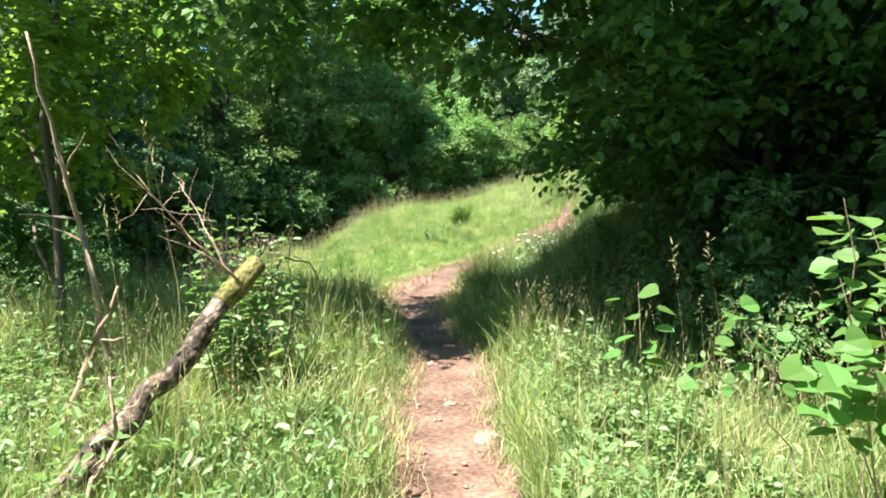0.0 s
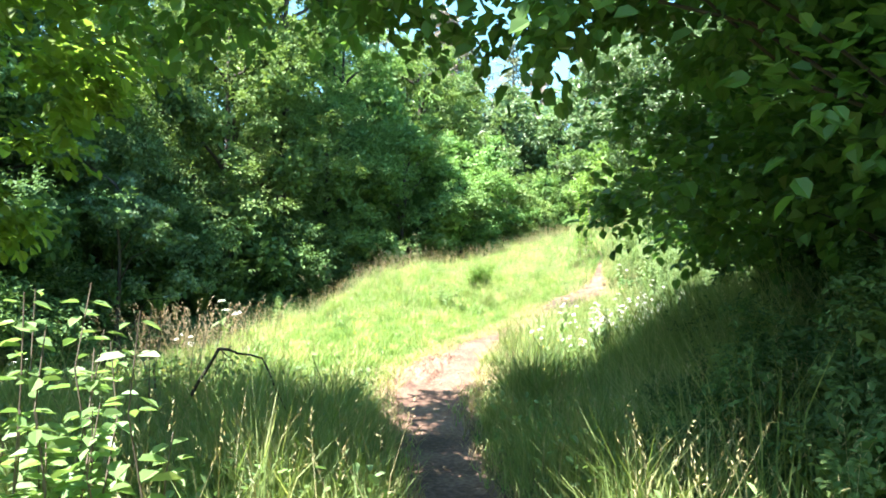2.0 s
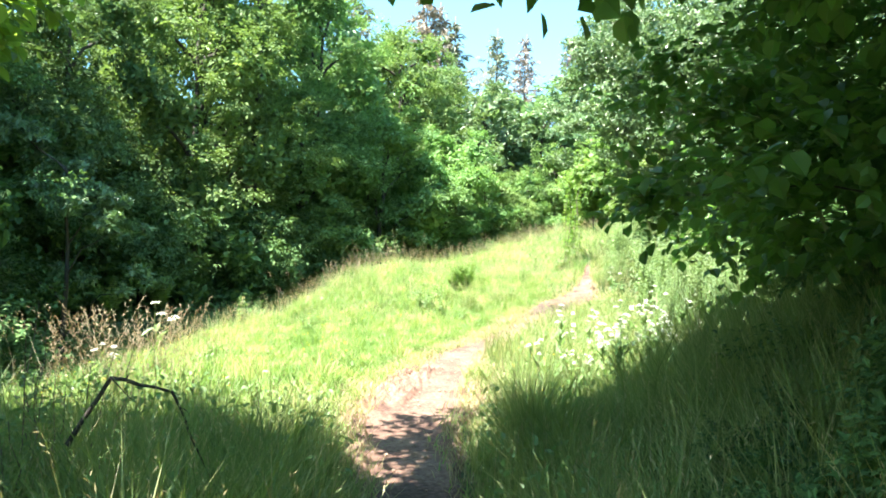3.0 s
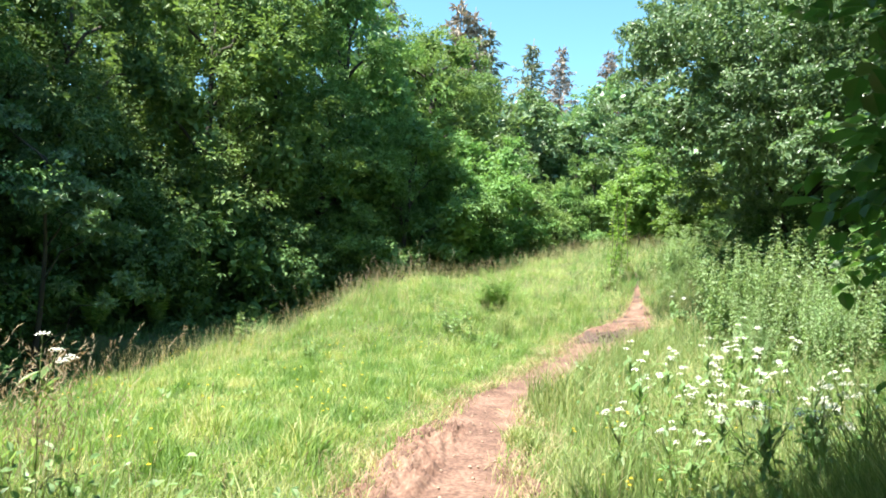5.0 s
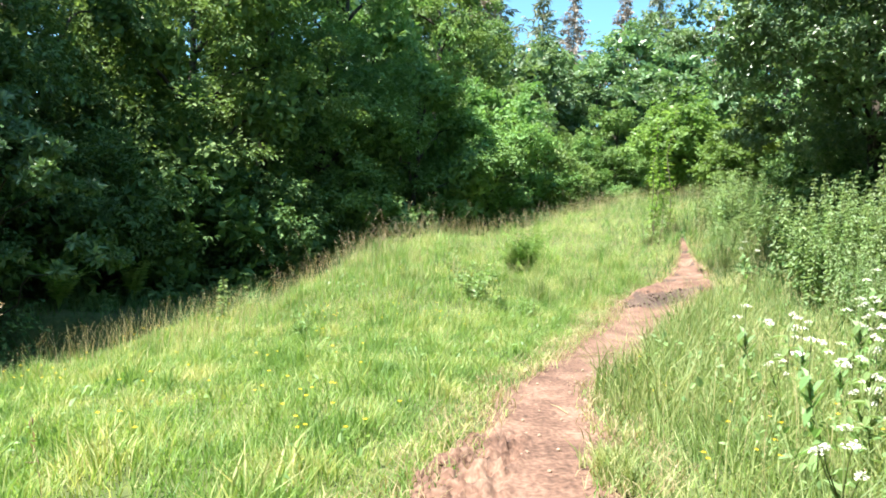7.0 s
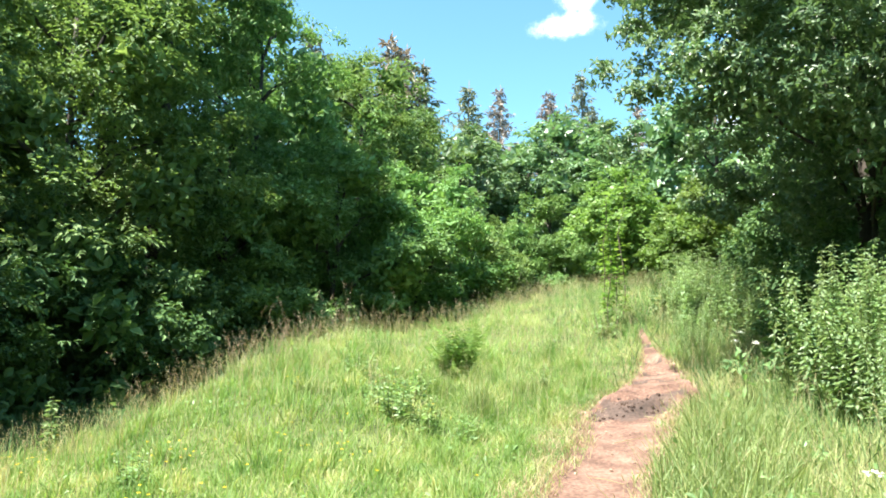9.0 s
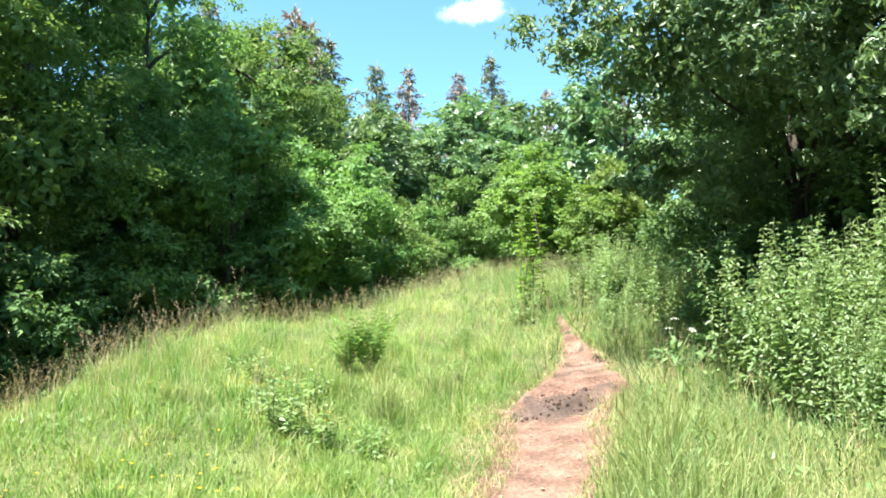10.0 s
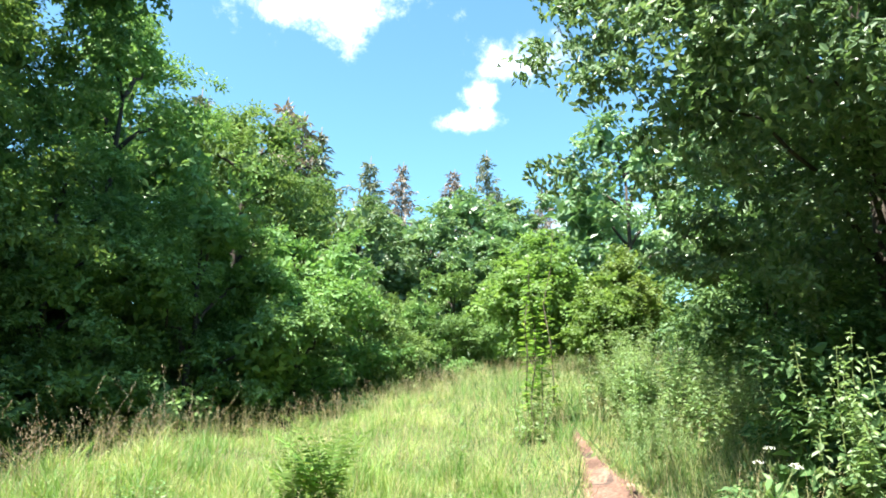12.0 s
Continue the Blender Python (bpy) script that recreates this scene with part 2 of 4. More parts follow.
    z = np.zeros((N, 3))
    z[:, 2] = h
    if segs == 1:
        v = np.stack([p - s, p + s, p + z + t], 1)
        tri = np.array([(0, 1, 2)])
    else:
        v = np.stack([p - s, p + s, p + 0.58 * z + 0.3 * t + 0.85 * s, p + 0.58 * z + 0.3 * t - 0.85 * s, p + z + t], 1)
        tri = np.array([(0, 1, 2), (0, 2, 3), (3, 2, 4)])
    k = v.shape[1]
    return v.reshape(-1, 3), ((np.arange(N) * k)[:, None, None] + tri).reshape(-1, 3)


def tube(points, radii, sides=7, rng=None, knob=0.0):
    """A tapered, closed tube along points, in triangles."""
    pts = np.asarray(points, float)
    v, f = [], []
    for i, p in enumerate(pts):
        t = unit(pts[min(i + 1, len(pts) - 1)] - pts[max(i - 1, 0)])
        x = unit(np.cross(t, (0.3, 0.9, 0.25)))
        y = np.cross(t, x)
        for j in range(sides):
            a = 6.2832 * j / sides
            r = radii[i] * (1 + (knob * rng.uniform(-1, 1) if knob else 0))
            v.append(p + r * (math.cos(a) * x + math.sin(a) * y))
    for i in range(len(pts) - 1):
        for j in range(sides):
            a, b = i * sides + j, i * sides + (j + 1) % sides
            f += [(a, b, b + sides), (a, b + sides, a + sides)]
    v += [pts[0], pts[-1]]
    last = (len(pts) - 1) * sides
    for j in range(sides):
        f += [(len(v) - 2, (j + 1) % sides, j), (len(v) - 1, last + j, last + (j + 1) % sides)]
    return np.array(v), np.array(f)


def bent(a, b, rng, n=6, wob=0.08, sag=0.0):
    a, b = np.asarray(a, float), np.asarray(b, float)
    u = np.linspace(0, 1, n)[:, None]
    p = a + (b - a) * u + rng.normal(0, wob, (n, 3)) * np.sin(u * 3.14159)
    p[:, 2] += sag * np.sin(u[:, 0] * 3.14159)
    return p


# ---- lie of the land ----
TRAIL_Y = [-40, -2, 3.5, 5, 7, 8.1, 9.3, 11.3, 12.1, 13.7, 15.4, 18.6, 19.2, 21.3, 22.2, 23.7, 24.9, 25.5, 27, 28.5, 34, 60]
TRAIL_X = [-2, 0, 0.06, 0.03, 0.04, -0.2, -0.33, -0.42, -0.25, 0.02, 0.26, 1.5, 1.82, 2.65, 3.15, 3.95, 4.2, 4.34, 4.76, 5.0, 5.6, 9]
TRAIL_W = [0.6, 0.55, 0.58, 0.72, 0.72, 0.58, 0.70, 1.15, 1.25, 1.0, 0.75, 0.95, 1.08, 1.3, 1.5, 0.72, 0.40, 0.27, 0.12, 0.06, 0.05, 0.04]
EDGE_Y = [-60, 0, 6, 10, 14, 16.5, 18.5, 20.3, 21.2, 22.2, 22.8, 24, 26, 28, 30, 33, 36, 60]
EDGE_X = [-9, -7.5, -6.5, -6.5, -6.6, -6.3, -6.6, -6.7, -5.6, -4.9, -3.1, -2.7, -2.3, -0.85, 1.2, 3.1, 5.2, 9]
RIDGE_Y = [0, 10, 18, 22, 25, 28, 32, 40]
RIDGE_X = [-1.4, -1.4, -1.0, -0.5, 0.0, 1.5, 4.5, 8.0]


def trail_x(y):
    return np.interp(y, TRAIL_Y, TRAIL_X) + 0.03 * np.sin(np.asarray(y) * 2.3)


def trail_w(y):
    return np.interp(y, TRAIL_Y, TRAIL_W)


def off_trail(x, y):
    """0 in the middle of the trail, 1 at its edge."""
    return np.abs(x - trail_x(y)) / (0.5 * trail_w(y))


def land(x, y):
    x, y = np.asarray(x, float), np.asarray(y, float)
    edge = np.interp(y, EDGE_Y, EDGE_X) + 0.25 * np.sin(1.7 * y) + 0.12 * np.sin(4.1 * y + 1)
    z = 0.2 * smooth_step(17, 22.5, y) + 2.0 * smooth_step(20, 35, y)
    fall = np.maximum(0, np.interp(y, RIDGE_Y, RIDGE_X) - np.maximum(x, edge)) ** 1.6
    z = z - 0.065 * fall * (0.3 + 0.7 * smooth_step(9, 15, y))
    z = z - 0.75 * smooth_step(0.0, 2.2, edge - x) * (1 + 1.6 * smooth_step(22, 32, y))
    z = z + 0.34 * smooth_step(19.2, 20.5, y) * (1 - smooth_step(26, 29, y)) * smooth_step(-3.9, -3.0, x) * (1 - smooth_step(-1.6, 0.6, x))
    z = z + 0.5 * smooth_step(0.9, 2.4, x) * smooth_step(4.5, 6.5, y) * (1 - smooth_step(10, 13, y))
    z = z + 0.14 * np.maximum(0, x - 2.2) * (1 - smooth_step(6, 20, x)) + 0.9 * smooth_step(6, 20, x)
    z = z + 9 * smooth_step(45, 110, y) + 7 * smooth_step(14, 60, np.abs(x)) + 5 * smooth_step(10, 50, -y)
    bumps = 0.035 * np.sin(1.9 * x + 0.7 * y) * np.sin(1.3 * y - 0.5 * x) + 0.02 * np.sin(4.1 * x + 1.1) * np.sin(3.7 * y)
    return z + bumps * smooth_step(1.0, 2.2, off_trail(x, y))


def axis(lo, hi, step, far):
    mid = np.arange(lo, hi + step / 2, step)
    out = np.cumsum(step * 1.22 ** np.arange(1, 60))
    out = out[out < far]
    return np.concatenate([lo - out[::-1], mid, hi + out])


gx, gy = axis(-11, 10, 0.2, 1400), axis(-3, 36, 0.2, 1400)
X, Y = np.meshgrid(gx, gy)
Z = land(X, Y) - 0.12 * (1 - smooth_step(0.9, 1.25, off_trail(X, Y))) * smooth_step(-30, -20, Y) * (1 - smooth_step(40, 50, Y))
nx, ny = len(gx), len(gy)
quad = (np.arange(ny - 1)[:, None] * nx + np.arange(nx - 1)[None]).ravel()
ground = piece("ground", (np.stack([X, Y, Z], -1).reshape(-1, 3), np.stack([quad, quad + 1, quad + nx + 1, quad + nx], 1)), M_SOIL, smooth=True)
tagged(ground, "grassy slope falling to a shaded hollow beside the wood", "ground", kind="structure")

# the trodden trail, with ruts and hoof marks
rng = np.random.default_rng(3)
ty = np.arange(-6, 29.2, 0.05)
tu = np.linspace(-1.25, 1.25, 45)
U, V = np.meshgrid(tu, ty)
ragged = 1 + 0.09 * np.sin(3.1 * V + 2 * np.sign(U)) + 0.05 * np.sin(8.3 * V + np.sign(U)) + 0.02 * np.sin(19 * V + 3 * np.sign(U))
TX = trail_x(V) + U * 0.5 * trail_w(V) * ragged
TZ = land(TX, V) - 0.035 * (1 - U * U * 0.6) - 0.16 * smooth_step(0.95, 1.25, np.abs(U))
churn = np.maximum(smooth_step(11.3, 12.0, V) * (1 - smooth_step(13.6, 14.4, V)) * (1 - smooth_step(-0.35, -0.05, U)), smooth_step(21.5, 21.75, V) * (1 - smooth_step(22.3, 22.8, V)))
pits = np.zeros_like(U)
for i in range(560):
    py, pu = (rng.uniform(11.4, 14.2), rng.uniform(-1, 0.05)) if i < 300 else (rng.uniform(21.5, 22.6), rng.uniform(-1, 1))
    px = trail_x(py) + pu * 0.5 * trail_w(py)
    r = rng.uniform(0.04, 0.085)
    dd = np.hypot(TX - px, (V - py) * 0.8) / r
    pits += np.where(dd < 1.6, -np.exp(-dd * dd * 2) + 0.7 * np.exp(-((dd - 1.15) ** 2) * 12), 0) * rng.uniform(0.02, 0.06)
def ledge_rise(x, y):
    """The worn step where the trail climbs onto the rise."""
    return 0.10 * smooth_step(21.5, 21.85, y + 0.12 * np.sin(5 * x)) * (1 - smooth_step(22.2, 24.2, y)) - 0.03 * smooth_step(20.6, 21.4, y) * (1 - smooth_step(21.5, 21.8, y))


ledge = ledge_rise(TX, V)
for sy, sh in ((23.1, 0.03), (23.8, 0.045), (24.7, 0.05), (25.8, 0.04)):
    ledge = ledge + sh * (smooth_step(sy, sy + 0.07, V + 0.05 * np.sin(9 * TX)) - smooth_step(sy - 0.4, sy, V))
TZ = TZ + ledge * (1 - smooth_step(0.75, 1.05, np.abs(U))) + churn * pits * np.where(V > 20, 0.35, 0.8) + 0.004 * np.sin(7 * TX + 5 * V) * np.sin(6 * V - 3 * TX) + 0.0015 * rng.normal(size=U.shape)
nu = len(tu)
quad = (np.arange(len(ty) - 1)[:, None] * nu + np.arange(nu - 1)[None]).ravel()
trail = piece("path", (np.stack([TX, V, TZ], -1).reshape(-1, 3), np.stack([quad, quad + 1, quad + nu + 1, quad + nu], 1)), M_EARTH, smooth=True)
# damp dark earth on the worn steps
trail.data.materials.append(M_MUD)
for face in trail.data.polygons:
    fx, fy = face.center.x, face.center.y + 0.1 * math.sin(5 * face.center.x) + 0.05 * math.sin(17 * face.center.x)
    if any(a < fy < b for a, b in ((21.46, 21.95), (23.02, 23.14), (23.72, 23.86), (24.6, 24.76), (25.7, 25.85))) and off_trail(fx, face.center.y) < 0.82 + 0.1 * math.sin(23 * fx):
        face.material_index = 1
tagged(trail, "narrow trodden footpath of dry red earth", "path", kind="structure")


# ---- trees ----
def crown(rng, lobes, sprays, k, reach, L, W, shape="diamond", low=0.35, shell=0.4, droop=0.25, star=False, fill=1.1, fill_size=2.1, bunch_of=16):
    """Sprays of leaves in the outer part of overlapping lobes (x, y, z, rx, ry, rz), with an uneven outline."""
    lobes = np.asarray(lobes, float)
    r = lobes[:, 3:]
    weight = (r.prod(1)) ** (2 / 3)
    M = max(12, sprays // bunch_of)
    which = rng.choice(len(lobes), M * 2, p=weight / weight.sum())
    d = unit(rng.normal(size=(len(which), 3)))
    keep = (d[:, 2] > -0.3) | (rng.random(len(d)) < low)
    d, which = d[keep][:M], which[keep][:M]
    M = len(d)
    knot = 1 + 0.16 * np.sin(d[:, 0] * 6 + which * 2.1) * np.sin(d[:, 1] * 5 + which) + 0.12 * np.sin(d[:, 2] * 9 + which * 1.7 + d[:, 0] * 4)
    clump = lobes[which, :3] + d * r[which] * (knot * (1.0 - shell * rng.random(M) ** 2))[:, None]
    rc = r[which].mean(1) * rng.uniform(0.18, 0.38, M)
    c = rng.integers(0, M, sprays)
    q = unit(rng.normal(size=(sprays, 3)))
    q[:, 2] = np.where(rng.random(sprays) < 0.75, np.abs(q[:, 2]), q[:, 2])
    N = sprays
    p = clump[c] + q * (1, 1, 0.55) * (rc[c] * rng.random(N) ** 0.4)[:, None]
    d = unit(d[c] * 0.6 + q * 0.6)
    sd = unit(d + rng.normal(0, 0.4, (N, 3)) + np.array((0, 0, -droop)))
    side = unit(np.cross(sd, np.array((0, 0, 1.0)) + rng.normal(0, 0.3, (N, 3))))
    size = rng.uniform(0.7, 1.25, N)
    cs, ds, ns, ls = [], [], [], []
    for j in range(k):
        f = (j + 0.5) / k
        if star:
            a = 6.283 * (f + rng.random(N) * 0.1)
            up = np.cross(side, sd)
            ray = sd * 0.45 + side * np.cos(a)[:, None] + up * np.sin(a)[:, None] * 0.8
            cs.append(p + rng.normal(0, reach * 0.2, (N, 3)))
            ds.append(ray + rng.normal(0, 0.2, (N, 3)))
            ns.append(sd + np.array((0, 0, 0.7)) + rng.normal(0, 0.3, (N, 3)))
        else:
            cs.append(p + sd * (reach * f * size)[:, None] + rng.normal(0, reach * 0.08, (N, 3)))
            ds.append(sd * (0.35 + 0.5 * f) + side * (0.8 if j % 2 else -0.8) + rng.normal(0, 0.25, (N, 3)) - np.array((0, 0, droop)))
            ns.append(np.array((0, 0, 0.9)) + d * 0.35 + rng.normal(0, 0.3, (N, 3)))
        ls.append(size * rng.uniform(0.75, 1.2, N))
    ls = np.concatenate(ls)
    outer = leaves(np.concatenate(cs), np.concatenate(ds), np.concatenate(ns), L * ls, W * ls, shape)
    K = int(sprays * fill)
    if not K:
        return outer
    which = rng.choice(len(lobes), K, p=weight / weight.sum())
    d = unit(rng.normal(size=(K, 3)))
    p = lobes[which, :3] + d * r[which] * rng.uniform(0.15, 0.6, K)[:, None]
    big = fill_size * rng.uniform(0.8, 1.2, K)
    inner = leaves(p, rng.normal(size=(K, 3)), rng.normal(0, 0.6, (K, 3)) + (0, 0, 0.6), L * big, W * big * 1.2)
    return joined([outer, inner])


def limbs(rng, lobes, height, r0, lean=(0, 0), stop=0.75, sides=8, limb=0.45):
    top = np.array((lean[0], lean[1], height * stop))
    stem = bent((0, 0, -0.25), top, rng, 7, 0.05 * height / 6)
    bole, geo = tube(stem, np.linspace(r0, r0 * 0.3, 7) * np.array([1.35, 1, 1, 1, 1, 1, 1]), sides, rng, 0.06), []
    for lb in lobes:
        z = np.clip(lb[2] - 0.25 * math.hypot(lb[0], lb[1]) - 0.3, 0.15 * height, height * stop)
        i = min(6, max(0, int(6 * z / (height * stop))))
        geo.append(tube(bent(stem[i], lb[:3], rng, 7, 0.1, 0.16 * math.hypot(lb[0], lb[1])), np.linspace(r0 * limb, r0 * limb * 0.22, 7), 5))
    return bole, geo


def lobes_for(rng, height, radius, n, base=0.15, squash=0.85):
    out = []
    for i in range(n):
        f = (i + 0.5) / n
        z = height * (base + (0.95 - base) * f)
        spread = radius * (1.0 - 0.75 * max(0.0, (f - 0.45) / 0.55) ** 1.5) * 0.62
        a = i * 2.4 + rng.uniform(-0.4, 0.4)
        rr = radius * rng.uniform(0.40, 0.58) * (1.0 - 0.35 * f)
        out.append((spread * math.cos(a), spread * math.sin(a), z - rr * 0.3, rr, rr, rr * squash))
    return out


def tree(rng, name, m, label, category, height, radius, n, sprays, k, reach, L, W, leaf, bark, group="", base=0.15, trunk=0.02, shape="diamond", lobes=None, limb=0.45, star=False, fill=1.1, fill_size=2.1, bunch_of=16):
    top = empty(name, m, label, category, group)
    lobes = lobes or lobes_for(rng, height, radius, n, base)
    bole, arms = limbs(rng, lobes, height, height * trunk, limb=limb)
    stem = piece("trunk", bole, bark, top, smooth=True)
    for arm in arms:
        piece("limb", arm, bark, stem, smooth=True)
    piece("crown", crown(rng, lobes, sprays, k, reach, L, W, shape, star=star, fill=fill, fill_size=fill_size, bunch_of=bunch_of), leaf, top)
    return top


def spot(x, y, turn=0.0, scale=1.0, sink=0.0, tall=1.0):
    return Matrix.LocRotScale((x, y, float(land(x, y)) - sink), Euler((0, 0, turn)), (scale, scale, scale * tall))


rng = np.random.default_rng(11)
# the wood along the hollow: a few builds, then their copies
FOREST = "broadleaf trees along the hollow"
tree_a = tree(rng, "broadleaf_tree", spot(-12.6, 20.5, 0.3), "dense dark green broadleaf tree branching to the ground", "tree", 11.5, 4.2, 16, 6600, 6, 0.34, 0.13, 0.074, M_FOREST, M_DARKBARK, FOREST, 0.08, 0.014, bunch_of=26)
tree_b = tree(rng, "broadleaf_tree", spot(-9.3, 31.2, 0.3, 1.0, 0.2), "tall leafy green broadleaf tree at the wood's edge", "tree", 13.5, 4.4, 17, 6600, 6, 0.38, 0.15, 0.085, M_ASH, M_DARKBARK, FOREST, 0.18, 0.014, bunch_of=26)
tree_c = tree(rng, "sycamore", spot(-2.6, 36.8, 0.0, 1.2, 0.3), "rounded bright green sycamore in full sun", "tree", 7.2, 3.0, 12, 4600, 6, 0.29, 0.118, 0.077, M_ASH, M_DARKBARK, "bright young sycamores", 0.08, 0.016, bunch_of=24)
tree_far = tree(rng, "broadleaf_tree", spot(3.0, 54, 1.0, 1.05, 0.3, 1.0), "far leafy broadleaf tree on the wooded slope", "tree", 12.5, 4.2, 14, 1600, 5, 0.48, 0.29, 0.165, M_OAK, M_DARKBARK, "far broadleaf trees", 0.12, 0.014)
for x, y, turn, s, tall in ((-14.0, 14.5, 2.0, 1.0, 1.0), (-11.7, 26.6, 1.2, 0.95, 1.1), (-14, 8.5, 5.0, 1.0, 1.0)):
    copy_thing(tree_a, spot(x, y, turn, s, 0.2, tall))
for x, y, turn, s, tall in ((-6.2, 40.5, 2.6, 1.1, 1.12), (-6.0, 35.2, 0.6, 0.8, 0.85), (-10.5, 36.5, 2.6, 1.1, 1.15), (-2.4, 45.0, 1.1, 1.1, 1.02)):
    copy_thing(tree_b, spot(x, y, turn, s, 0.2, tall))
for x, y, turn, s, tall in ((7.5, 57, 0.2, 0.95, 0.93), (12.5, 59, 2.0, 0.95, 0.88), (18, 56, 1.0, 1.0, 0.9), (-2.5, 53, 4.4, 1.1, 1.08), (-8, 49, 5.2, 1.2, 1.25), (-16, 27, 4.0, 1.1, 0.8), (-15, 33, 2.1, 1.1, 0.85), (-16, 19, 0.9, 1.2, 1.3), (-15, 43, 1.0, 1.3, 1.2), (-18, 12, 3.0, 1.2, 1.1), (15, 46, 3.3, 1.0, 1.0), (-5, 60, 0.5, 1.2, 1.1), (-19.5, 22, 3.1, 1.3, 1.1), (-20, 29, 1.7, 1.3, 1.1), (-19, 15.5, 2.2, 1.3, 1.0), (5.2, 60, 3.0, 1.3, 0.78), (10.2, 62, 1.2, 1.3, 0.74), (0.6, 59, 5.1, 1.3, 0.85), (15.2, 63, 4.2, 1.3, 0.7), (20.5, 61, 2.7, 1.3, 0.75)):
    copy_thing(tree_far, spot(x, y, turn, s, 0.2, tall))
for x, y, turn, s in ((0.2, 39.5, 1.0, 0.98), (2.4, 42.5, 2.2, 0.82), (4.8, 45.0, 3.6, 0.74), (7.0, 47.0, 5.0, 0.7), (9.6, 46.0, 2.9, 0.72)):
    copy_thing(tree_c, spot(x, y, turn, s, 0.3))

# a young oak leaning out of the wood over the hollow
young_lobes = [(-2.0, -0.1, 5.6, 1.0, 0.9, 0.6), (-1.2, 0.0, 5.3, 0.8, 0.8, 0.45), (0.7, -0.2, 3.7, 1.0, 0.8, 0.45), (1.3, -0.1, 3.3, 0.6, 0.6, 0.35), (-0.9, -0.2, 2.1, 0.8, 0.7, 0.35), (1.5, 0.0, 1.9, 0.8, 0.7, 0.4), (-0.2, 0.3, 4.4, 0.9, 0.8, 0.5)]
tree(rng, "oak_tree", spot(-8.9, 21.4), "young oak holding pale leafy sprays out over the hollow", "tree", 6.0, 2, 0, 1300, 6, 0.1, 0.16, 0.07, M_OAK, M_DARKBARK, trunk=0.012, shape="oval", lobes=young_lobes, limb=0.3, star=True, fill=0.0)

# two tall bare-stemmed trees behind the front row
tall_lobes = [(-1.6, 0.4, 13.5, 2.0, 2.0, 1.4), (1.4, -0.6, 14.2, 2.0, 2.0, 1.4), (0.2, 1.4, 15.5, 2.2, 2.2, 1.6), (-0.4, -1.2, 17.0, 2.0, 2.0, 1.5), (2.0, 1.2, 12.8, 1.6, 1.6, 1.1)]
tall_tree = tree(rng, "tall_tree", spot(-7.4, 33.0, 0.0), "tall tree with a bare dark trunk behind the leafy edge", "tree", 18, 4, 0, 2600, 5, 0.4, 0.19, 0.11, M_FOREST, M_DARKBARK, "tall bare-stemmed trees", trunk=0.014, lobes=tall_lobes, limb=0.4)
copy_thing(tall_tree, spot(-11, 38.0, 2.0, 1.05))

# dark shrubs that fill the foot of the wood
shrub = tree(rng, "woodland_shrub", spot(-11.2, 16.5, 0.0), "dark leafy shrub in the shade of the wood", "shrub", 2.6, 1.7, 9, 920, 6, 0.25, 0.108, 0.058, M_FOREST, M_DARKBARK, "shrubs under the wood", 0.1, 0.012)
# the last, larger ones are added: their dark leaves stand in for shade
for i, (x, y, s) in enumerate(((-11.4, 13.0, 1.0), (-11.0, 19.0, 1.2), (-9.6, 18.4, 1.0), (-10.6, 23.0, 1.0), (-9.2, 25.8, 1.0), (-9.0, 28.6, 1.1), (-7.4, 31.2, 1.0), (-6.0, 34.0, 0.9), (-4.2, 36.8, 0.8), (-10.5, 9.0, 1.1), (-9.0, 5.5, 1.2), (-13.5, 20.5, 1.4), (1.0, 41, 0.7), (-12.5, 27.5, 1.3), (-10, 32.5, 1.1), (-7.4, 28.2, 1.5), (-6.2, 30.6, 1.4), (-8.4, 26.2, 1.4), (-5.2, 32.8, 1.2), (-9.6, 24.0, 1.4))):
    copy_thing(shrub, spot(x - 0.7, y, i * 1.7, s, 0.1))

# far spruces on the hill
def spruce(rng, m, height, leaf, label):
    top = empty("spruce", m, label, "tree", "spruces on the skyline")
    piece("trunk", tube(bent((0, 0, -0.3), (0.1, 0, height), rng, 8, 0.06), np.linspace(0.2, 0.02, 8), 6), M_BARK, top, smooth=True)
    cs, ds, ns, ls = [], [], [], []
    for i in range(120):
        f = 0.12 + 0.87 * (i // 5) / 24
        a, z = 6.283 * (i % 5) / 5 + rng.uniform(-0.5, 0.5), height * (f + rng.uniform(-0.012, 0.012))
        R = (height * 0.40 * (1.0 - f) + 0.12) * rng.uniform(0.45, 1.1)
        out = np.array((math.cos(a), math.sin(a), 0))
        m_ = int(8 + min(R, 3.2) * 11)
        for j in range(m_):
            g = (j + 0.5) / m_
            cs.append(np.array((0, 0, z)) + out * min(R, 3.4) * g + np.array((0, 0, 0.16 * R * (g * g * 2 - 1.5 * g))) + rng.normal(0, 0.05, 3))
            ds.append(out * 0.7 + rng.normal(0, 0.5, 3) + np.array((0, 0, -0.25)))
            ns.append(rng.normal(0, 0.5, 3) + np.array((0, 0, 1)))
            ls.append(rng.uniform(0.7, 1.3))
    ls = np.array(ls)
    piece("crown", leaves(np.array(cs), np.array(ds), np.array(ns), 0.44 * ls, 0.16 * ls), leaf, top)
    return top


def skyline(x, y, top, source, turn):
    z = float(land(x, y))
    return copy_thing(source, Matrix.LocRotScale((x, y, z), Euler((0, 0, turn)), [1.15 * (top - z) / 16.0] * 2 + [(top - z) / 16.0]))


spruce_a = spruce(rng, spot(8.1, 75, 0, 1.05, 0, 1.06), 16, M_PINEBROWN, "tall thin browning spruce against the sky")
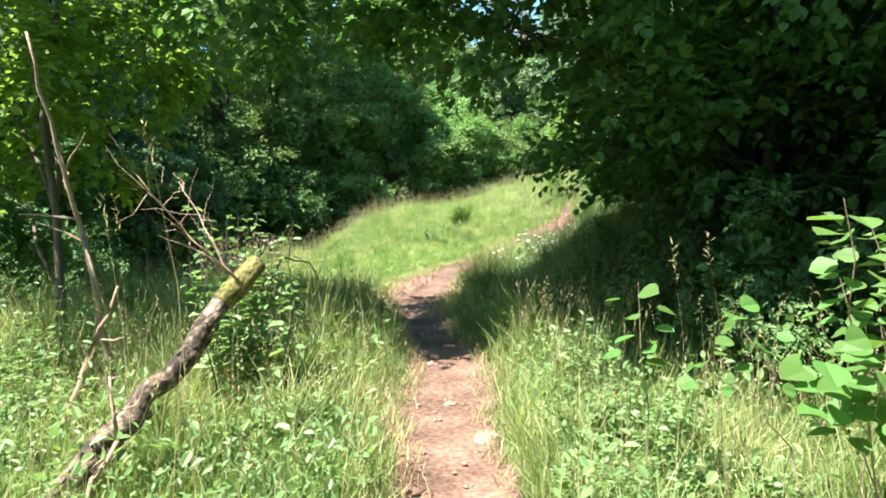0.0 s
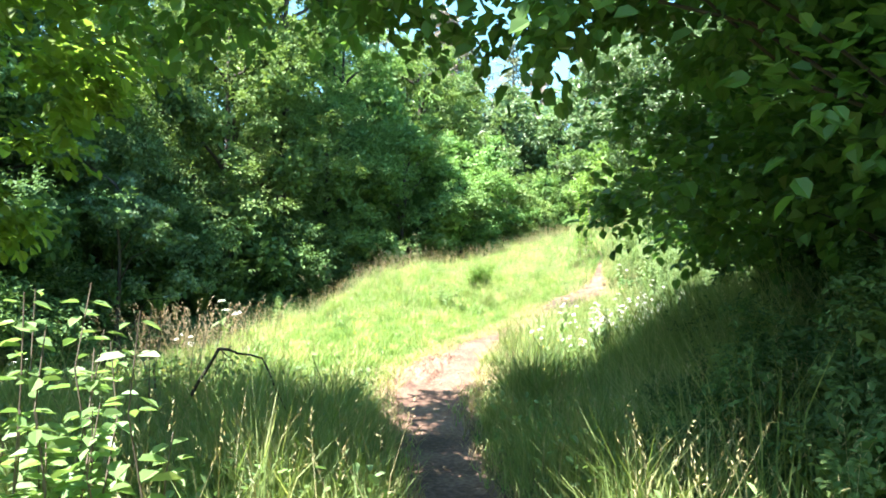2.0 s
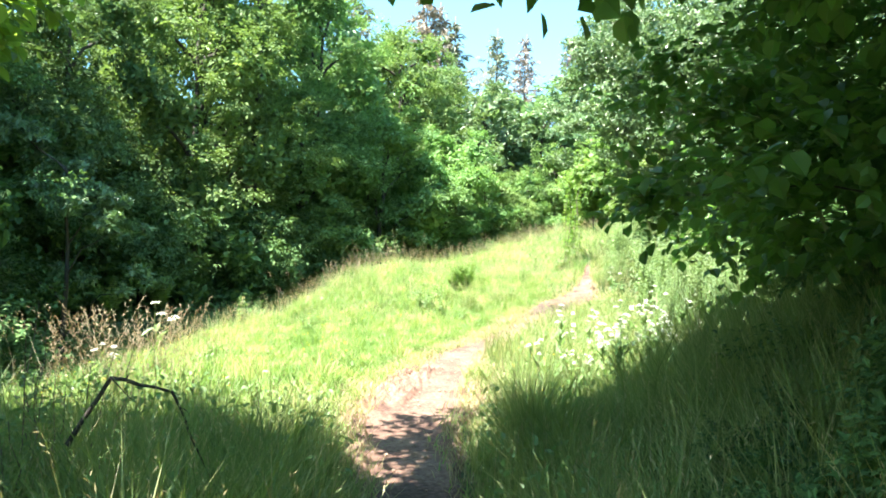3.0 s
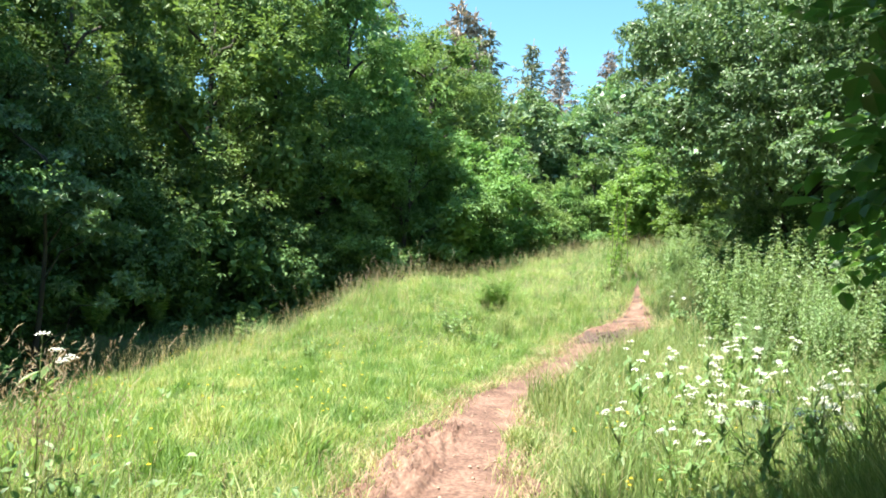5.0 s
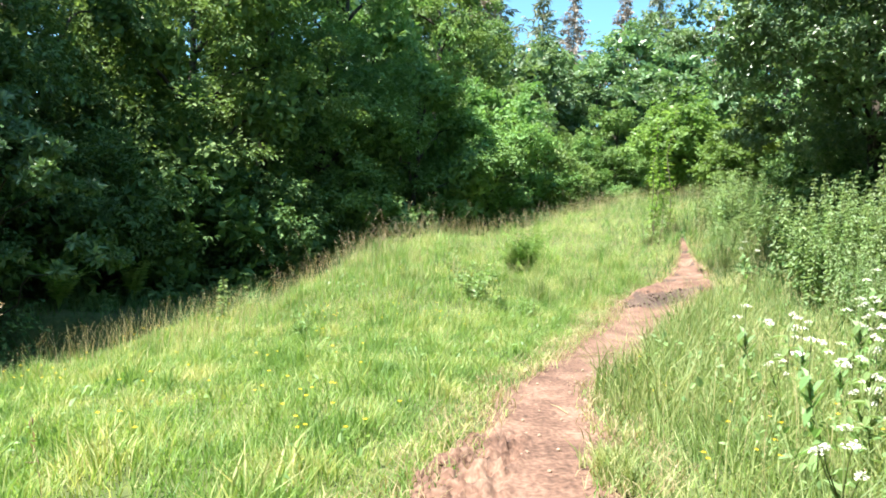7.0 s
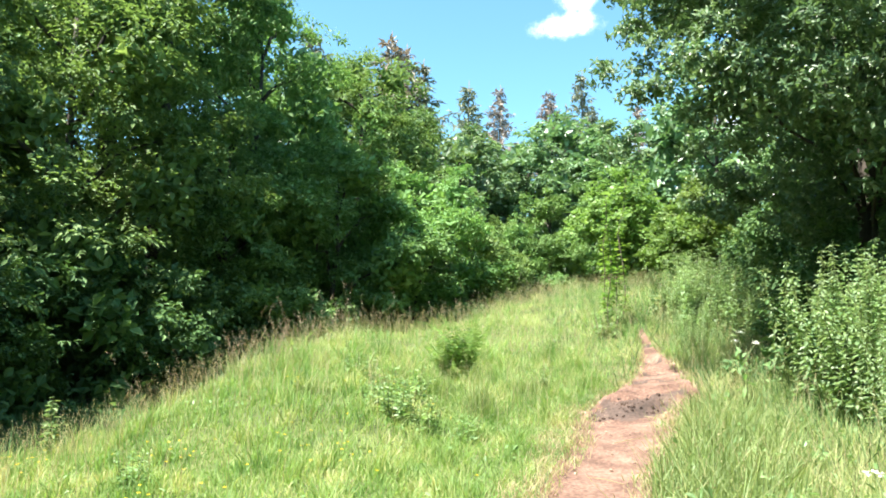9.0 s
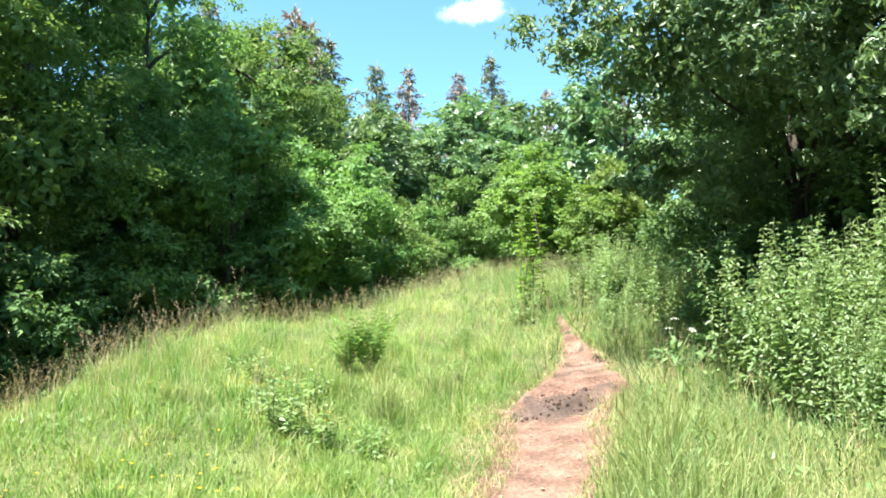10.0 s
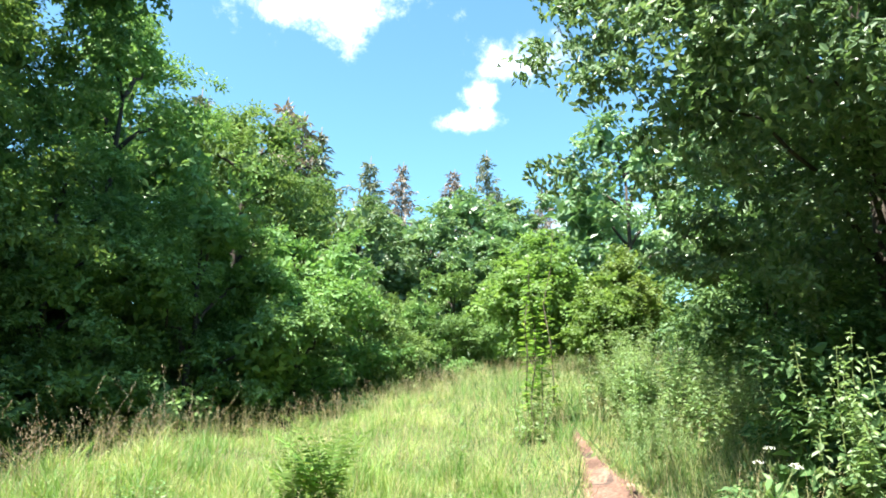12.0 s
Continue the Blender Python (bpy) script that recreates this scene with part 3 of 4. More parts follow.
spruce_b = spruce(rng, spot(15.6, 75, 0, 1.05, 0, 1.08), 16, M_PINE, "tall grey-green spruce against the sky")
for x, y, top, kind in ((12.9, 76, 22.2, 0), (5.4, 77, 22.4, 1), (0.75, 62, 18.6, 1), (-0.5, 63, 20.2, 0), (17.2, 77, 21.0, 1), (-1.5, 62, 20.6, 0), (22, 78, 22, 0), (27, 80, 23, 1), (-8, 68, 23, 1)):
    skyline(x, y, top, (spruce_a, spruce_b)[kind], x)

# the oak beside the trail
rng = np.random.default_rng(21)
oak_lobes = [(-2.0, -1.7, 3.7, 1.5, 1.4, 1.1), (-0.6, -3.4, 4.2, 1.8, 1.5, 1.3), (-2.6, -0.6, 4.0, 1.7, 1.7, 1.3), (-2.9, -0.4, 5.5, 1.2, 1.2, 0.9), (0.6, 2.2, 4.8, 1.7, 1.6, 1.4), (-2.2, -1.9, 5.6, 1.8, 1.8, 1.4), (1.0, -2.6, 6.2, 2.2, 1.8, 1.5), (0.5, 0.0, 7.5, 2.6, 2.6, 1.8), (-1.6, 1.4, 6.6, 2.0, 2.0, 1.5), (1.6, -4.2, 4.2, 1.7, 1.4, 1.3), (2.6, -2.0, 4.2, 2.0, 2.0, 1.6), (2.4, 2.4, 4.6, 2.2, 2.0, 1.8), (-0.4, -1.6, 4.4, 2.0, 2.0, 1.6), (0.8, 1.0, 3.4, 2.0, 1.8, 1.5), (2.6, -4.0, 5.0, 1.8, 1.6, 1.5), (-1.3, -2.4, 2.9, 1.1, 1.1, 0.9), (-0.6, -4.0, 2.7, 1.3, 1.1, 0.9), (0.9, -4.8, 2.5, 1.3, 1.1, 0.9), (-0.6, 0.2, 2.4, 1.6, 1.6, 0.9)]
oak = tree(rng, "oak_tree", spot(6.9, 22.7), "spreading dark green oak with low sunlit branches", "tree", 9.5, 5, 0, 26000, 6, 0.09, 0.09, 0.042, M_OAK, M_DARKBARK, trunk=0.020, shape="oval", lobes=oak_lobes, limb=0.2, star=True, fill=0.7, fill_size=1.4, bunch_of=44)

# hazel arching over the trail and the trees behind it
# lobes above about 4.5 m are out of view, added to shade the ground
hazel_lobes = [(-3.7, 0.2, 4.6, 1.0, 1.0, 0.5), (-3.1, 1.0, 4.7, 1.0, 1.0, 0.5), (-2.7, 1.8, 4.6, 1.0, 1.0, 0.5), (-2.4, 2.6, 4.7, 1.2, 1.2, 0.6), (-1.4, 3.4, 4.8, 1.3, 1.2, 0.6), (-0.4, 4.2, 5.0, 1.4, 1.3, 0.7), (0.8, 4.6, 5.0, 1.5, 1.4, 0.9), (-1.0, 2.4, 5.4, 1.5, 1.4, 0.7), (-0.95, 2.5, 1.85, 0.6, 0.6, 0.35), (-0.6, 3.1, 1.5, 0.8, 0.8, 0.4), (0.0, 4.4, 1.5, 1.0, 0.8, 0.5), (0.9, 3.6, 1.6, 1.1, 1.0, 0.6), (-0.9, 2.5, 2.4, 0.9, 0.9, 0.6), (0.2, 3.4, 2.6, 1.2, 1.2, 0.8), (1.4, 4.6, 2.6, 1.4, 1.3, 1.0), (2.4, 4.2, 1.6, 1.3, 1.2, 0.9), (-0.7, 0.0, 2.0, 0.9, 1.2, 0.6), (-0.8, 1.2, 1.7, 0.8, 1.0, 0.65), (0.2, 1.6, 2.6, 1.4, 1.4, 1.0), (-1.4, 0.3, 2.95, 1.1, 1.3, 0.5), (-2.6, 0.1, 2.85, 1.1, 1.1, 0.4), (-3.4, 0.4, 2.9, 1.0, 1.0, 0.35), (-4.4, 0.4, 3.0, 1.0, 1.1, 0.4), (0.2, -1.2, 3.2, 1.4, 1.2, 1.0), (0.6, 0.2, 4.6, 1.9, 1.7, 1.0), (1.4, -0.5, 2.2, 1.4, 1.6, 1.1), (1.2, 2.6, 1.5, 1.3, 1.3, 0.9), (1.0, 2.2, 3.8, 1.5, 1.5, 0.9),
               (-2.0, 0.2, 5.2, 1.6, 1.4, 0.8), (-4.0, 0.2, 5.6, 1.6, 1.3, 0.7), (-5.6, 0.8, 5.6, 1.4, 1.3, 0.7), (-3.0, 1.4, 6.2, 1.6, 1.3, 0.8), (-0.8, 1.6, 5.8, 1.7, 1.5, 0.9), (2.2, 1.0, 5.6, 1.8, 1.8, 1.0), (2.6, -1.6, 3.8, 1.6, 1.5, 1.2), (-4.6, 2.2, 5.4, 1.4, 1.2, 0.7)]
hazel = tree(rng, "hazel_tree", spot(2.9, 6.4, 0, 1, 0.38), "many-stemmed hazel arching dark over the trail", "tree", 6.0, 3, 0, 12500, 6, 0.34, 0.095, 0.078, M_HAZELSHADE, M_DARKBARK, trunk=0.012, shape="oval", lobes=hazel_lobes, limb=0.22, fill=0.5, fill_size=1.3)
# an oak crown above the view, added only to shade the trail and right bank
high_lobes = [(-4.9, -2.7, 5.0, 0.9, 1.0, 0.5), (-4.2, -3.6, 5.4, 1.0, 1.0, 0.5), (-3.4, -2.4, 5.2, 1.1, 1.1, 0.5), (-5.0, -3.0, 6.6, 1.4, 1.2, 0.7), (-3.6, -3.4, 6.8, 1.4, 1.2, 0.7), (-4.2, -2.2, 7.4, 1.4, 1.2, 0.7), (-4.6, -1.4, 6.6, 1.9, 1.7, 0.9), (-2.6, -1.6, 7.2, 2.0, 1.7, 1.0), (-4.2, 0.6, 7.0, 1.9, 1.7, 0.9), (-2.0, 0.6, 6.6, 2.2, 1.9, 1.0), (0.2, -0.6, 6.8, 2.2, 2.0, 1.1), (-3.0, 2.0, 7.4, 1.8, 1.6, 0.9), (0.4, 1.8, 7.2, 2.2, 2.0, 1.1), (2.4, 0.2, 6.4, 2.0, 2.2, 1.2), (-1.4, -2.6, 6.6, 1.6, 1.3, 0.8), (1.6, 3.0, 5.4, 1.9, 1.9, 1.2), (-0.6, 0.4, 8.4, 2.4, 2.2, 1.1), (2.6, -2.0, 5.2, 1.8, 1.8, 1.2), (-0.6, -1.2, 5.6, 1.9, 1.9, 0.8), (1.0, 0.8, 5.2, 2.2, 2.2, 0.9), (0.2, 2.6, 5.6, 2.0, 1.8, 0.9), (2.8, 2.0, 6.8, 2.2, 2.2, 1.2), (-1.4, 2.2, 5.6, 1.6, 1.6, 0.7), (2.0, -3.6, 6.6, 2.2, 2.0, 1.2), (0.2, -3.4, 7.6, 2.0, 1.8, 1.0)]
tree(rng, "oak_tree", spot(4.6, 7.2), "unseen oak added to cast deep shade over the trail", "tree", 9.0, 4, 0, 8200, 6, 0.42, 0.17, 0.10, M_OAK, M_DARKBARK, trunk=0.024, lobes=high_lobes, limb=0.3, fill=2.6, fill_size=2.8)
for x, y, turn, s, src in ((8.2, 11.5, 1.0, 0.95, tree_a), (9.0, 5.5, 2.0, 1.0, tree_a), (8.5, -1.0, 3.0, 0.9, tree_far), (12.5, 16.0, 4.0, 1.1, tree_far), (13, 25, 5.0, 1.0, tree_far), (13, 33, 1.4, 0.9, tree_far), (4.5, -5, 1.4, 0.9, tree_far), (-4, -6.5, 3.4, 0.9, tree_far), (-9, -10, 0.4, 1.0, tree_far), (-1, -15, 2.4, 1.1, tree_far), (-15, 0, 2.8, 1.0, tree_far), (18, 40, 0.4, 1.0, tree_far)):
    copy_thing(src, spot(x, y, turn, s, 0.2))
# the small ones near the trail are added, dark leaves imitating deep shade there
for x, y, s, turn in ((4.6, 9.8, 1.0, 0.4), (5.4, 8.0, 1.3, 1.4), (4.0, 4.6, 0.95, 2.4), (5.6, 13.4, 1.0, 3.4), (6.6, 16.4, 1.0, 4.0), (5.2, 2.2, 1.1, 5.0), (8.5, 20.0, 1.3, 1.0), (6.6, 20.4, 0.9, 2.0), (6.1, 22.0, 0.85, 0.6), (4.2, 7.6, 0.9, 0.7), (2.3, 7.0, 0.42, 3.0), (2.0, 6.2, 0.4, 2.5), (1.75, 6.9, 0.36, 1.5), (1.55, 7.8, 0.28, 0.2), (2.5, 5.4, 0.5, 3.1), (2.6, 8.4, 0.5, 5.5)):
    copy_thing(shrub, spot(x, y, turn, s, 0.1))

# young tree with a thin pale stem by the fallen log
# lobes at 5 m and higher are added out of view to shade the left-hand grass
ash_lobes = [(-1.0, -2.2, 5.0, 1.0, 0.9, 0.5), (-0.2, -1.6, 5.2, 1.0, 0.9, 0.5), (-0.9, 0.6, 3.2, 1.1, 1.1, 0.7), (0.3, 1.0, 3.0, 0.9, 0.9, 0.6), (-0.9, 1.6, 2.4, 1.2, 1.0, 0.7), (0.2, 0.2, 4.6, 1.2, 1.2, 0.8), (-0.2, 0.0, 2.6, 0.8, 0.8, 0.5), (-1.8, 1.2, 2.0, 1.0, 1.0, 0.6), (-2.0, 2.0, 3.2, 1.2, 1.2, 0.8), (-1.2, 0.9, 4.0, 1.1, 1.1, 0.7), (-1.6, -1.9, 5.8, 1.2, 1.1, 0.6), (-0.3, -1.0, 6.0, 1.2, 1.1, 0.6), (0.8, -0.5, 5.8, 1.1, 1.0, 0.6)]
tree(rng, "young_maple", spot(-3.7, 6.9), "slender young maple with a pale stem and yellow-green leaves", "tree", 6.4, 2, 0, 3300, 6, 0.3, 0.11, 0.08, M_YELLOW, M_BARK, trunk=0.0075, shape="oval", lobes=ash_lobes, fill=0.0)
copy_thing(shrub, spot(-6.2, 9.2, 1.0, 0.95, 0.1))
copy_thing(shrub, spot(-6.8, 12.0, 2.0, 0.8, 0.1))

# the yellow-green tree past the rise
yl = [(0, 0, 1.4, 1.4, 1.4, 1.0), (-0.8, 0.2, 2.2, 1.1, 1.1, 0.9), (0.8, 0.3, 2.4, 1.2, 1.2, 0.9), (0.1, 0, 3.4, 1.1, 1.1, 0.9), (-0.2, -0.6, 2.6, 1.0, 1.0, 0.8), (1.4, -0.3, 1.4, 1.0, 1.0, 0.8)]
yellow = tree(rng, "hazel_bush", spot(6.4, 34.0, 0, 0.82), "bright yellow-green hazel bush in full sun", "bush", 4.2, 2, 0, 1700, 6, 0.3, 0.14, 0.11, M_BUSH, M_BARK, trunk=0.012, lobes=yl, fill=0.6)
copy_thing(yellow, spot(8.5, 33.0, 2.0, 0.8))
copy_thing(yellow, spot(7.4, 31.6, 4.0, 0.62))
for x, y, s, turn in ((8.6, 25.4, 1.0, 0.2), (9.6, 24.0, 1.3, 1.2), (8.8, 27.6, 1.2, 2.2), (10.4, 28.6, 1.4, 3.1)):
    copy_thing(shrub, spot(x, y, turn, s, 0.1))


# ---- grass and herbs ----
def sway(x, y):
    return 0.5 + 0.25 * np.sin(1.7 * x + 0.9 * y + 1) * np.sin(1.3 * y - 0.6 * x) + 0.25 * np.sin(4.3 * x - 1.7 * y) * np.sin(3.1 * y + 2.2 * x + 2)


def scatter(rng, count, x0, x1, y0, y1, chance, trail_gap=1.08):
    """Places on the land, kept with the chance that the function gives."""
    x, y = rng.uniform(x0, x1, count), rng.uniform(y0, y1, count)
    gap = off_trail(x, y) > trail_gap + 0.28 * (sway(x * 2.3, y * 2.3) - 0.4) + 0.22 * (rng.random(count) - 0.5)
    ok = gap & (rng.random(count) < chance(x, y))
    x, y = x[ok], y[ok]
    return np.stack([x, y, land(x, y) - 0.015], 1)


def edge_rise(x, y, near=0.35, over=0.3):
    """How tall grass stands near the trail: low at its edge, full a little way off."""
    return near + (1 - near) * smooth_step(0.0, over, np.abs(x - trail_x(y)) - 0.5 * trail_w(y))


def tussock(x, y):
    return 0.55 + 0.9 * np.clip(np.sin(5.3 * x + 2.1 * y + 1.5 * np.sin(2.9 * y)) * np.sin(4.7 * y - 1.9 * x + np.sin(3.3 * x)), 0, 1) ** 1.5


def edge_gap(x, y):
    return x - np.interp(y, EDGE_Y, EDGE_X)


def stuff(name, geos, mat, label, category):
    return tagged(piece(name, joined(geos), mat), label, category, kind="stuff")


rng = np.random.default_rng(31)
# short bright grass of the meadow
p = scatter(rng, 400000, -8, 3.0, 9.6, 25.5, lambda x, y: (0.35 + 0.65 * sway(x, y)) * smooth_step(-0.6, 0.2, edge_gap(x, y)) * np.where(x > trail_x(y), 0.35, 1.0) * smooth_step(9.6, 11, y) * np.where(y < 19, 1, 0.85))
hh = (0.11 + 0.16 * sway(p[:, 0] * 0.8, p[:, 1] * 0.8) + 0.10 * smooth_step(20, 24, p[:, 1])) * rng.uniform(0.55, 1.35, len(p)) * edge_rise(p[:, 0], p[:, 1], 0.35, 0.6) * tussock(p[:, 0], p[:, 1])
near = rng.random(len(p)) < 0.55
stuff("meadow_grass", [blades(p[near], hh[near], rng.uniform(0.006, 0.011, near.sum()), hh[near] * rng.uniform(0.2, 0.9, near.sum()), rng), blades(p[~near], hh[~near] * 0.9, rng.uniform(0.009, 0.015, (~near).sum()), hh[~near] * rng.uniform(0.2, 0.8, (~near).sum()), rng, 1)], M_MEADOW, "short bright green meadow grass in full sun", "grass")
# long grass on both sides of the first stretch and along the right of the trail
p = scatter(rng, 120000, -5.2, 5.0, 1.4, 11.2, lambda x, y: (0.45 + 0.55 * sway(x, y)) * (1 - smooth_step(10.2, 11.2, y)) * np.where((x > 0.95 + 0.3 * sway(3 * x, 3 * y)) & (y > 5.3) & (y < 8.8), 0.55, 1), 1.12)
tall = smooth_step(5.6, 6.8, p[:, 1]) * (1 - smooth_step(8.8, 9.9, p[:, 1]))
by_log = (p[:, 1] - 3.0 - 0.55 * (p[:, 0] + 2.9) < 0.35) & (p[:, 0] < -0.95) & (p[:, 0] > -2.6) & (p[:, 1] < 4.3)
bank = smooth_step(0.9, 1.8, p[:, 0]) * smooth_step(5.2, 6.6, p[:, 1])
hh = np.where(by_log, 0.42, 1.0 + 0.45 * bank) * (0.24 + 0.30 * sway(p[:, 0], p[:, 1]) + 0.32 * tall) * rng.uniform(0.45, 1.3, len(p)) * edge_rise(p[:, 0], p[:, 1], 0.35, 0.45) * (0.4 + 0.6 * tussock(p[:, 0], p[:, 1]))
q = scatter(rng, 76000, 0.5, 7.0, 10.4, 26.5, lambda x, y: np.where(x > trail_x(y) + 0.5 * trail_w(y), 0.35 + 0.65 * sway(x, y), 0))
verge = 0.9 * smooth_step(13.8, 15.2, q[:, 1]) * (1 - smooth_step(18.6, 20, q[:, 1])) * (1 - smooth_step(0.2, 1.6, q[:, 0] - trail_x(q[:, 1]) - 0.5 * trail_w(q[:, 1])))
hq = (0.18 + 0.34 * sway(q[:, 0], q[:, 1])) * rng.uniform(0.5, 1.3, len(q)) * (edge_rise(q[:, 0], q[:, 1], 0.4, 0.5) * (0.4 + 0.6 * tussock(q[:, 0], q[:, 1])) + verge)
under = scatter(rng, 14000, -2.9, -0.4, 2.3, 4.4, lambda x, y: 0.9 + 0 * x, 1.15)
right_verge = scatter(rng, 9000, 0.4, 1.7, 2.4, 5.2, lambda x, y: 0.8 + 0 * x, 1.15)
def bunch(rng, count, x, y, sx, sy, low, high):
    c = rng.normal(0, 1, (count, 2)) * (sx, sy) + (x, y)
    return np.stack([c[:, 0], c[:, 1], land(c[:, 0], c[:, 1]) - 0.02], 1), rng.uniform(low, high, count) * np.exp(-0.15 * (((c - (x, y)) / (sx, sy)) ** 2).sum(1))


bunches = [bunch(rng, *b) for b in ((1100, 0.55, 9.3, 0.16, 0.3, 0.5, 1.02), (900, 1.0, 9.2, 0.25, 0.4, 0.45, 0.9), (900, 1.6, 9.6, 0.3, 0.4, 0.5, 1.0), (600, 2.2, 10.0, 0.3, 0.4, 0.5, 1.0), (700, -1.15, 8.0, 0.22, 0.4, 0.4, 0.75), (420, 0.72, 21.6, 0.16, 0.2, 0.3, 0.62), (260, 0.2, 22.3, 0.14, 0.2, 0.25, 0.5), (240, -1.4, 21.2, 0.14, 0.2, 0.2, 0.42), (260, 1.5, 22.6, 0.15, 0.2, 0.25, 0.5))]
bank_belt = np.stack([rng.uniform(0.95, 3.6, 7500), rng.uniform(7.6, 10.2, 7500)], 1)
bank_belt = np.stack([bank_belt[:, 0], bank_belt[:, 1], land(bank_belt[:, 0], bank_belt[:, 1]) - 0.02], 1)
belt_h = (0.45 + 0.6 * smooth_step(0.9, 1.8, bank_belt[:, 0])) * rng.uniform(0.55, 1.1, len(bank_belt))
tuft = rng.normal(0, 1, (700, 2)) * (0.06, 0.13) + (0.42, 13.3)
tuft = np.stack([tuft[:, 0], tuft[:, 1], land(tuft[:, 0], tuft[:, 1]) - 0.02], 1)
allp, allh = np.concatenate([p, q, *[b[0] for b in bunches], bank_belt, tuft, under, right_verge]), np.concatenate([hh, hq, *[b[1] for b in bunches], belt_h, rng.uniform(0.08, 0.2, len(tuft)), rng.uniform(0.05, 0.2, len(under)), rng.uniform(0.08, 0.34, len(right_verge))])
stuff("long_grass", [blades(allp, allh, rng.uniform(0.005, 0.010, len(allp)), np.minimum(allh * (0.12 + 1.1 * rng.random(len(allp)) ** 1.4), 0.42), rng)], M_LONG, "long uncut grass beside the trail", "grass")
# paler grass on the rise
p = scatter(rng, 110000, -6, 10, 22.5, 38, lambda x, y: (0.4 + 0.6 * sway(x, y)) * smooth_step(-0.8, 0.4, edge_gap(x, y)) * smooth_step(22.5, 25, y))
hh = (0.16 + 0.22 * sway(p[:, 0], p[:, 1])) * rng.uniform(0.5, 1.3, len(p)) * tussock(p[:, 0] * 0.7, p[:, 1] * 0.7)
stuff("rise_grass", [blades(p, hh, rng.uniform(0.007, 0.013, len(p)), hh * rng.uniform(0.3, 1.3, len(p)), rng)], M_MEADOW, "longer pale green grass on the rise", "grass")
# thin growth in the hollow and under the right-hand trees, shade put into its dark colour
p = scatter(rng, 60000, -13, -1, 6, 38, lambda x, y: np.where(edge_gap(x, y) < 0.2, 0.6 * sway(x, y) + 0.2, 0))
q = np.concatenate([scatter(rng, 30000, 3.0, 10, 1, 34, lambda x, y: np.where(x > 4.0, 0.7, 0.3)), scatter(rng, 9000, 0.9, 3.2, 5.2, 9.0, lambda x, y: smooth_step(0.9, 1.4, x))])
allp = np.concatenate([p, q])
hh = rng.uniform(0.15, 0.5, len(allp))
stuff("shade_grass", [blades(allp, hh, rng.uniform(0.012, 0.022, len(allp)), hh * rng.uniform(0.3, 1.0, len(allp)), rng, 1)], M_FOREST, "thin grass coloured dark to deepen the shade", "grass")


def seeded(rng, p, h, head, bristle, spread=0.35):
    """Thin stalks with a drooping seed head."""
    N = len(p)
    v, f = blades(p, h, np.full(N, 0.0036), h * rng.uniform(0.1, spread, N), rng)
    tip, mid = v.reshape(N, 5, 3)[:, 4], v.reshape(N, 5, 3)[:, 2:4].mean(1)
    d = unit(tip - mid)
    cs, ds = [], []
    for j in range(bristle):
        g = j / bristle
        cs.append(tip - d * head * g * 1.6 + rng.normal(0, head * 0.05, (N, 3)))
        ds.append(d + rng.normal(0, 0.5, (N, 3)))
    cs, ds = np.concatenate(cs), np.concatenate(ds)
    return joined([(v, f), leaves(cs, ds, rng.normal(size=cs.shape), head * rng.uniform(0.22, 0.42, len(cs)), head * 0.06 * np.ones(len(cs)))])


p1 = scatter(rng, 4000, -4.5, 4.0, 2.0, 9.4, lambda x, y: 0.75 * sway(x, y) + 0.1, 1.3)
p2 = scatter(rng, 2200, 0.6, 5.0, 10.5, 24, lambda x, y: np.where(x > trail_x(y) + 0.5, 0.8 * sway(x, y), 0.0), 1.4)
tallest = np.array([(-1.26, 3.55), (-1.45, 3.3), (-1.9, 4.3), (1.35, 3.9), (1.75, 4.4)])
tallest = np.stack([tallest[:, 0], tallest[:, 1], land(tallest[:, 0], tallest[:, 1])], 1)
p3 = scatter(rng, 26000, -6, 9, 17.5, 37, lambda x, y: 0.8 * smooth_step(-0.8, 0.3, edge_gap(x, y)) * smooth_step(17.5, 27, y + 1.2 * np.maximum(0, -x)))
stuff("seed_grass", [seeded(rng, tallest, np.array([1.85, 1.5, 1.5, 1.2, 1.3]), 0.13, 12, 0.1), seeded(rng, p1, rng.uniform(0.5, 0.95, len(p1)), 0.09, 6), seeded(rng, p2, rng.uniform(0.4, 0.8, len(p2)), 0.08, 6), seeded(rng, p3, rng.uniform(0.3, 0.65, len(p3)), 0.09, 4)], M_STRAW, "straw-coloured grass stalks gone to seed", "grass")
# dry fringe of straw at the trail's edges
p = scatter(rng, 150000, -1.8, 6, 3, 27, lambda x, y: np.where(np.abs(x - trail_x(y)) - 0.5 * trail_w(y) < 0.1 + 0.5 * sway(1.3 * x, 1.3 * y), 0.8, 0.04) * (0.25 + 0.75 * smooth_step(0.55, 0.95, off_trail(x, y))), 0.55)
hh = rng.uniform(0.03, 0.13, len(p))
stuff("dry_grass", [blades(p, hh, rng.uniform(0.005, 0.009, len(p)), hh * rng.uniform(0.5, 1.5, len(p)), rng)], M_STRAW, "short dry grass fringing the trail", "grass")
p = scatter(rng, 90000, -1.8, 6, 4, 27, lambda x, y: np.where(np.abs(x - trail_x(y)) - 0.5 * trail_w(y) < 0.2, 0.15 + 0.8 * smooth_step(0.35, 0.7, sway(3 * x, 3 * y)), 0), 0.62)
hh = rng.uniform(0.03, 0.11, len(p))
stuff("edge_grass", [blades(p, hh, rng.uniform(0.005, 0.009, len(p)), hh * rng.uniform(0.3, 1.3, len(p)), rng)], M_MEADOW, "short green grass creeping over the trail's edges", "grass")
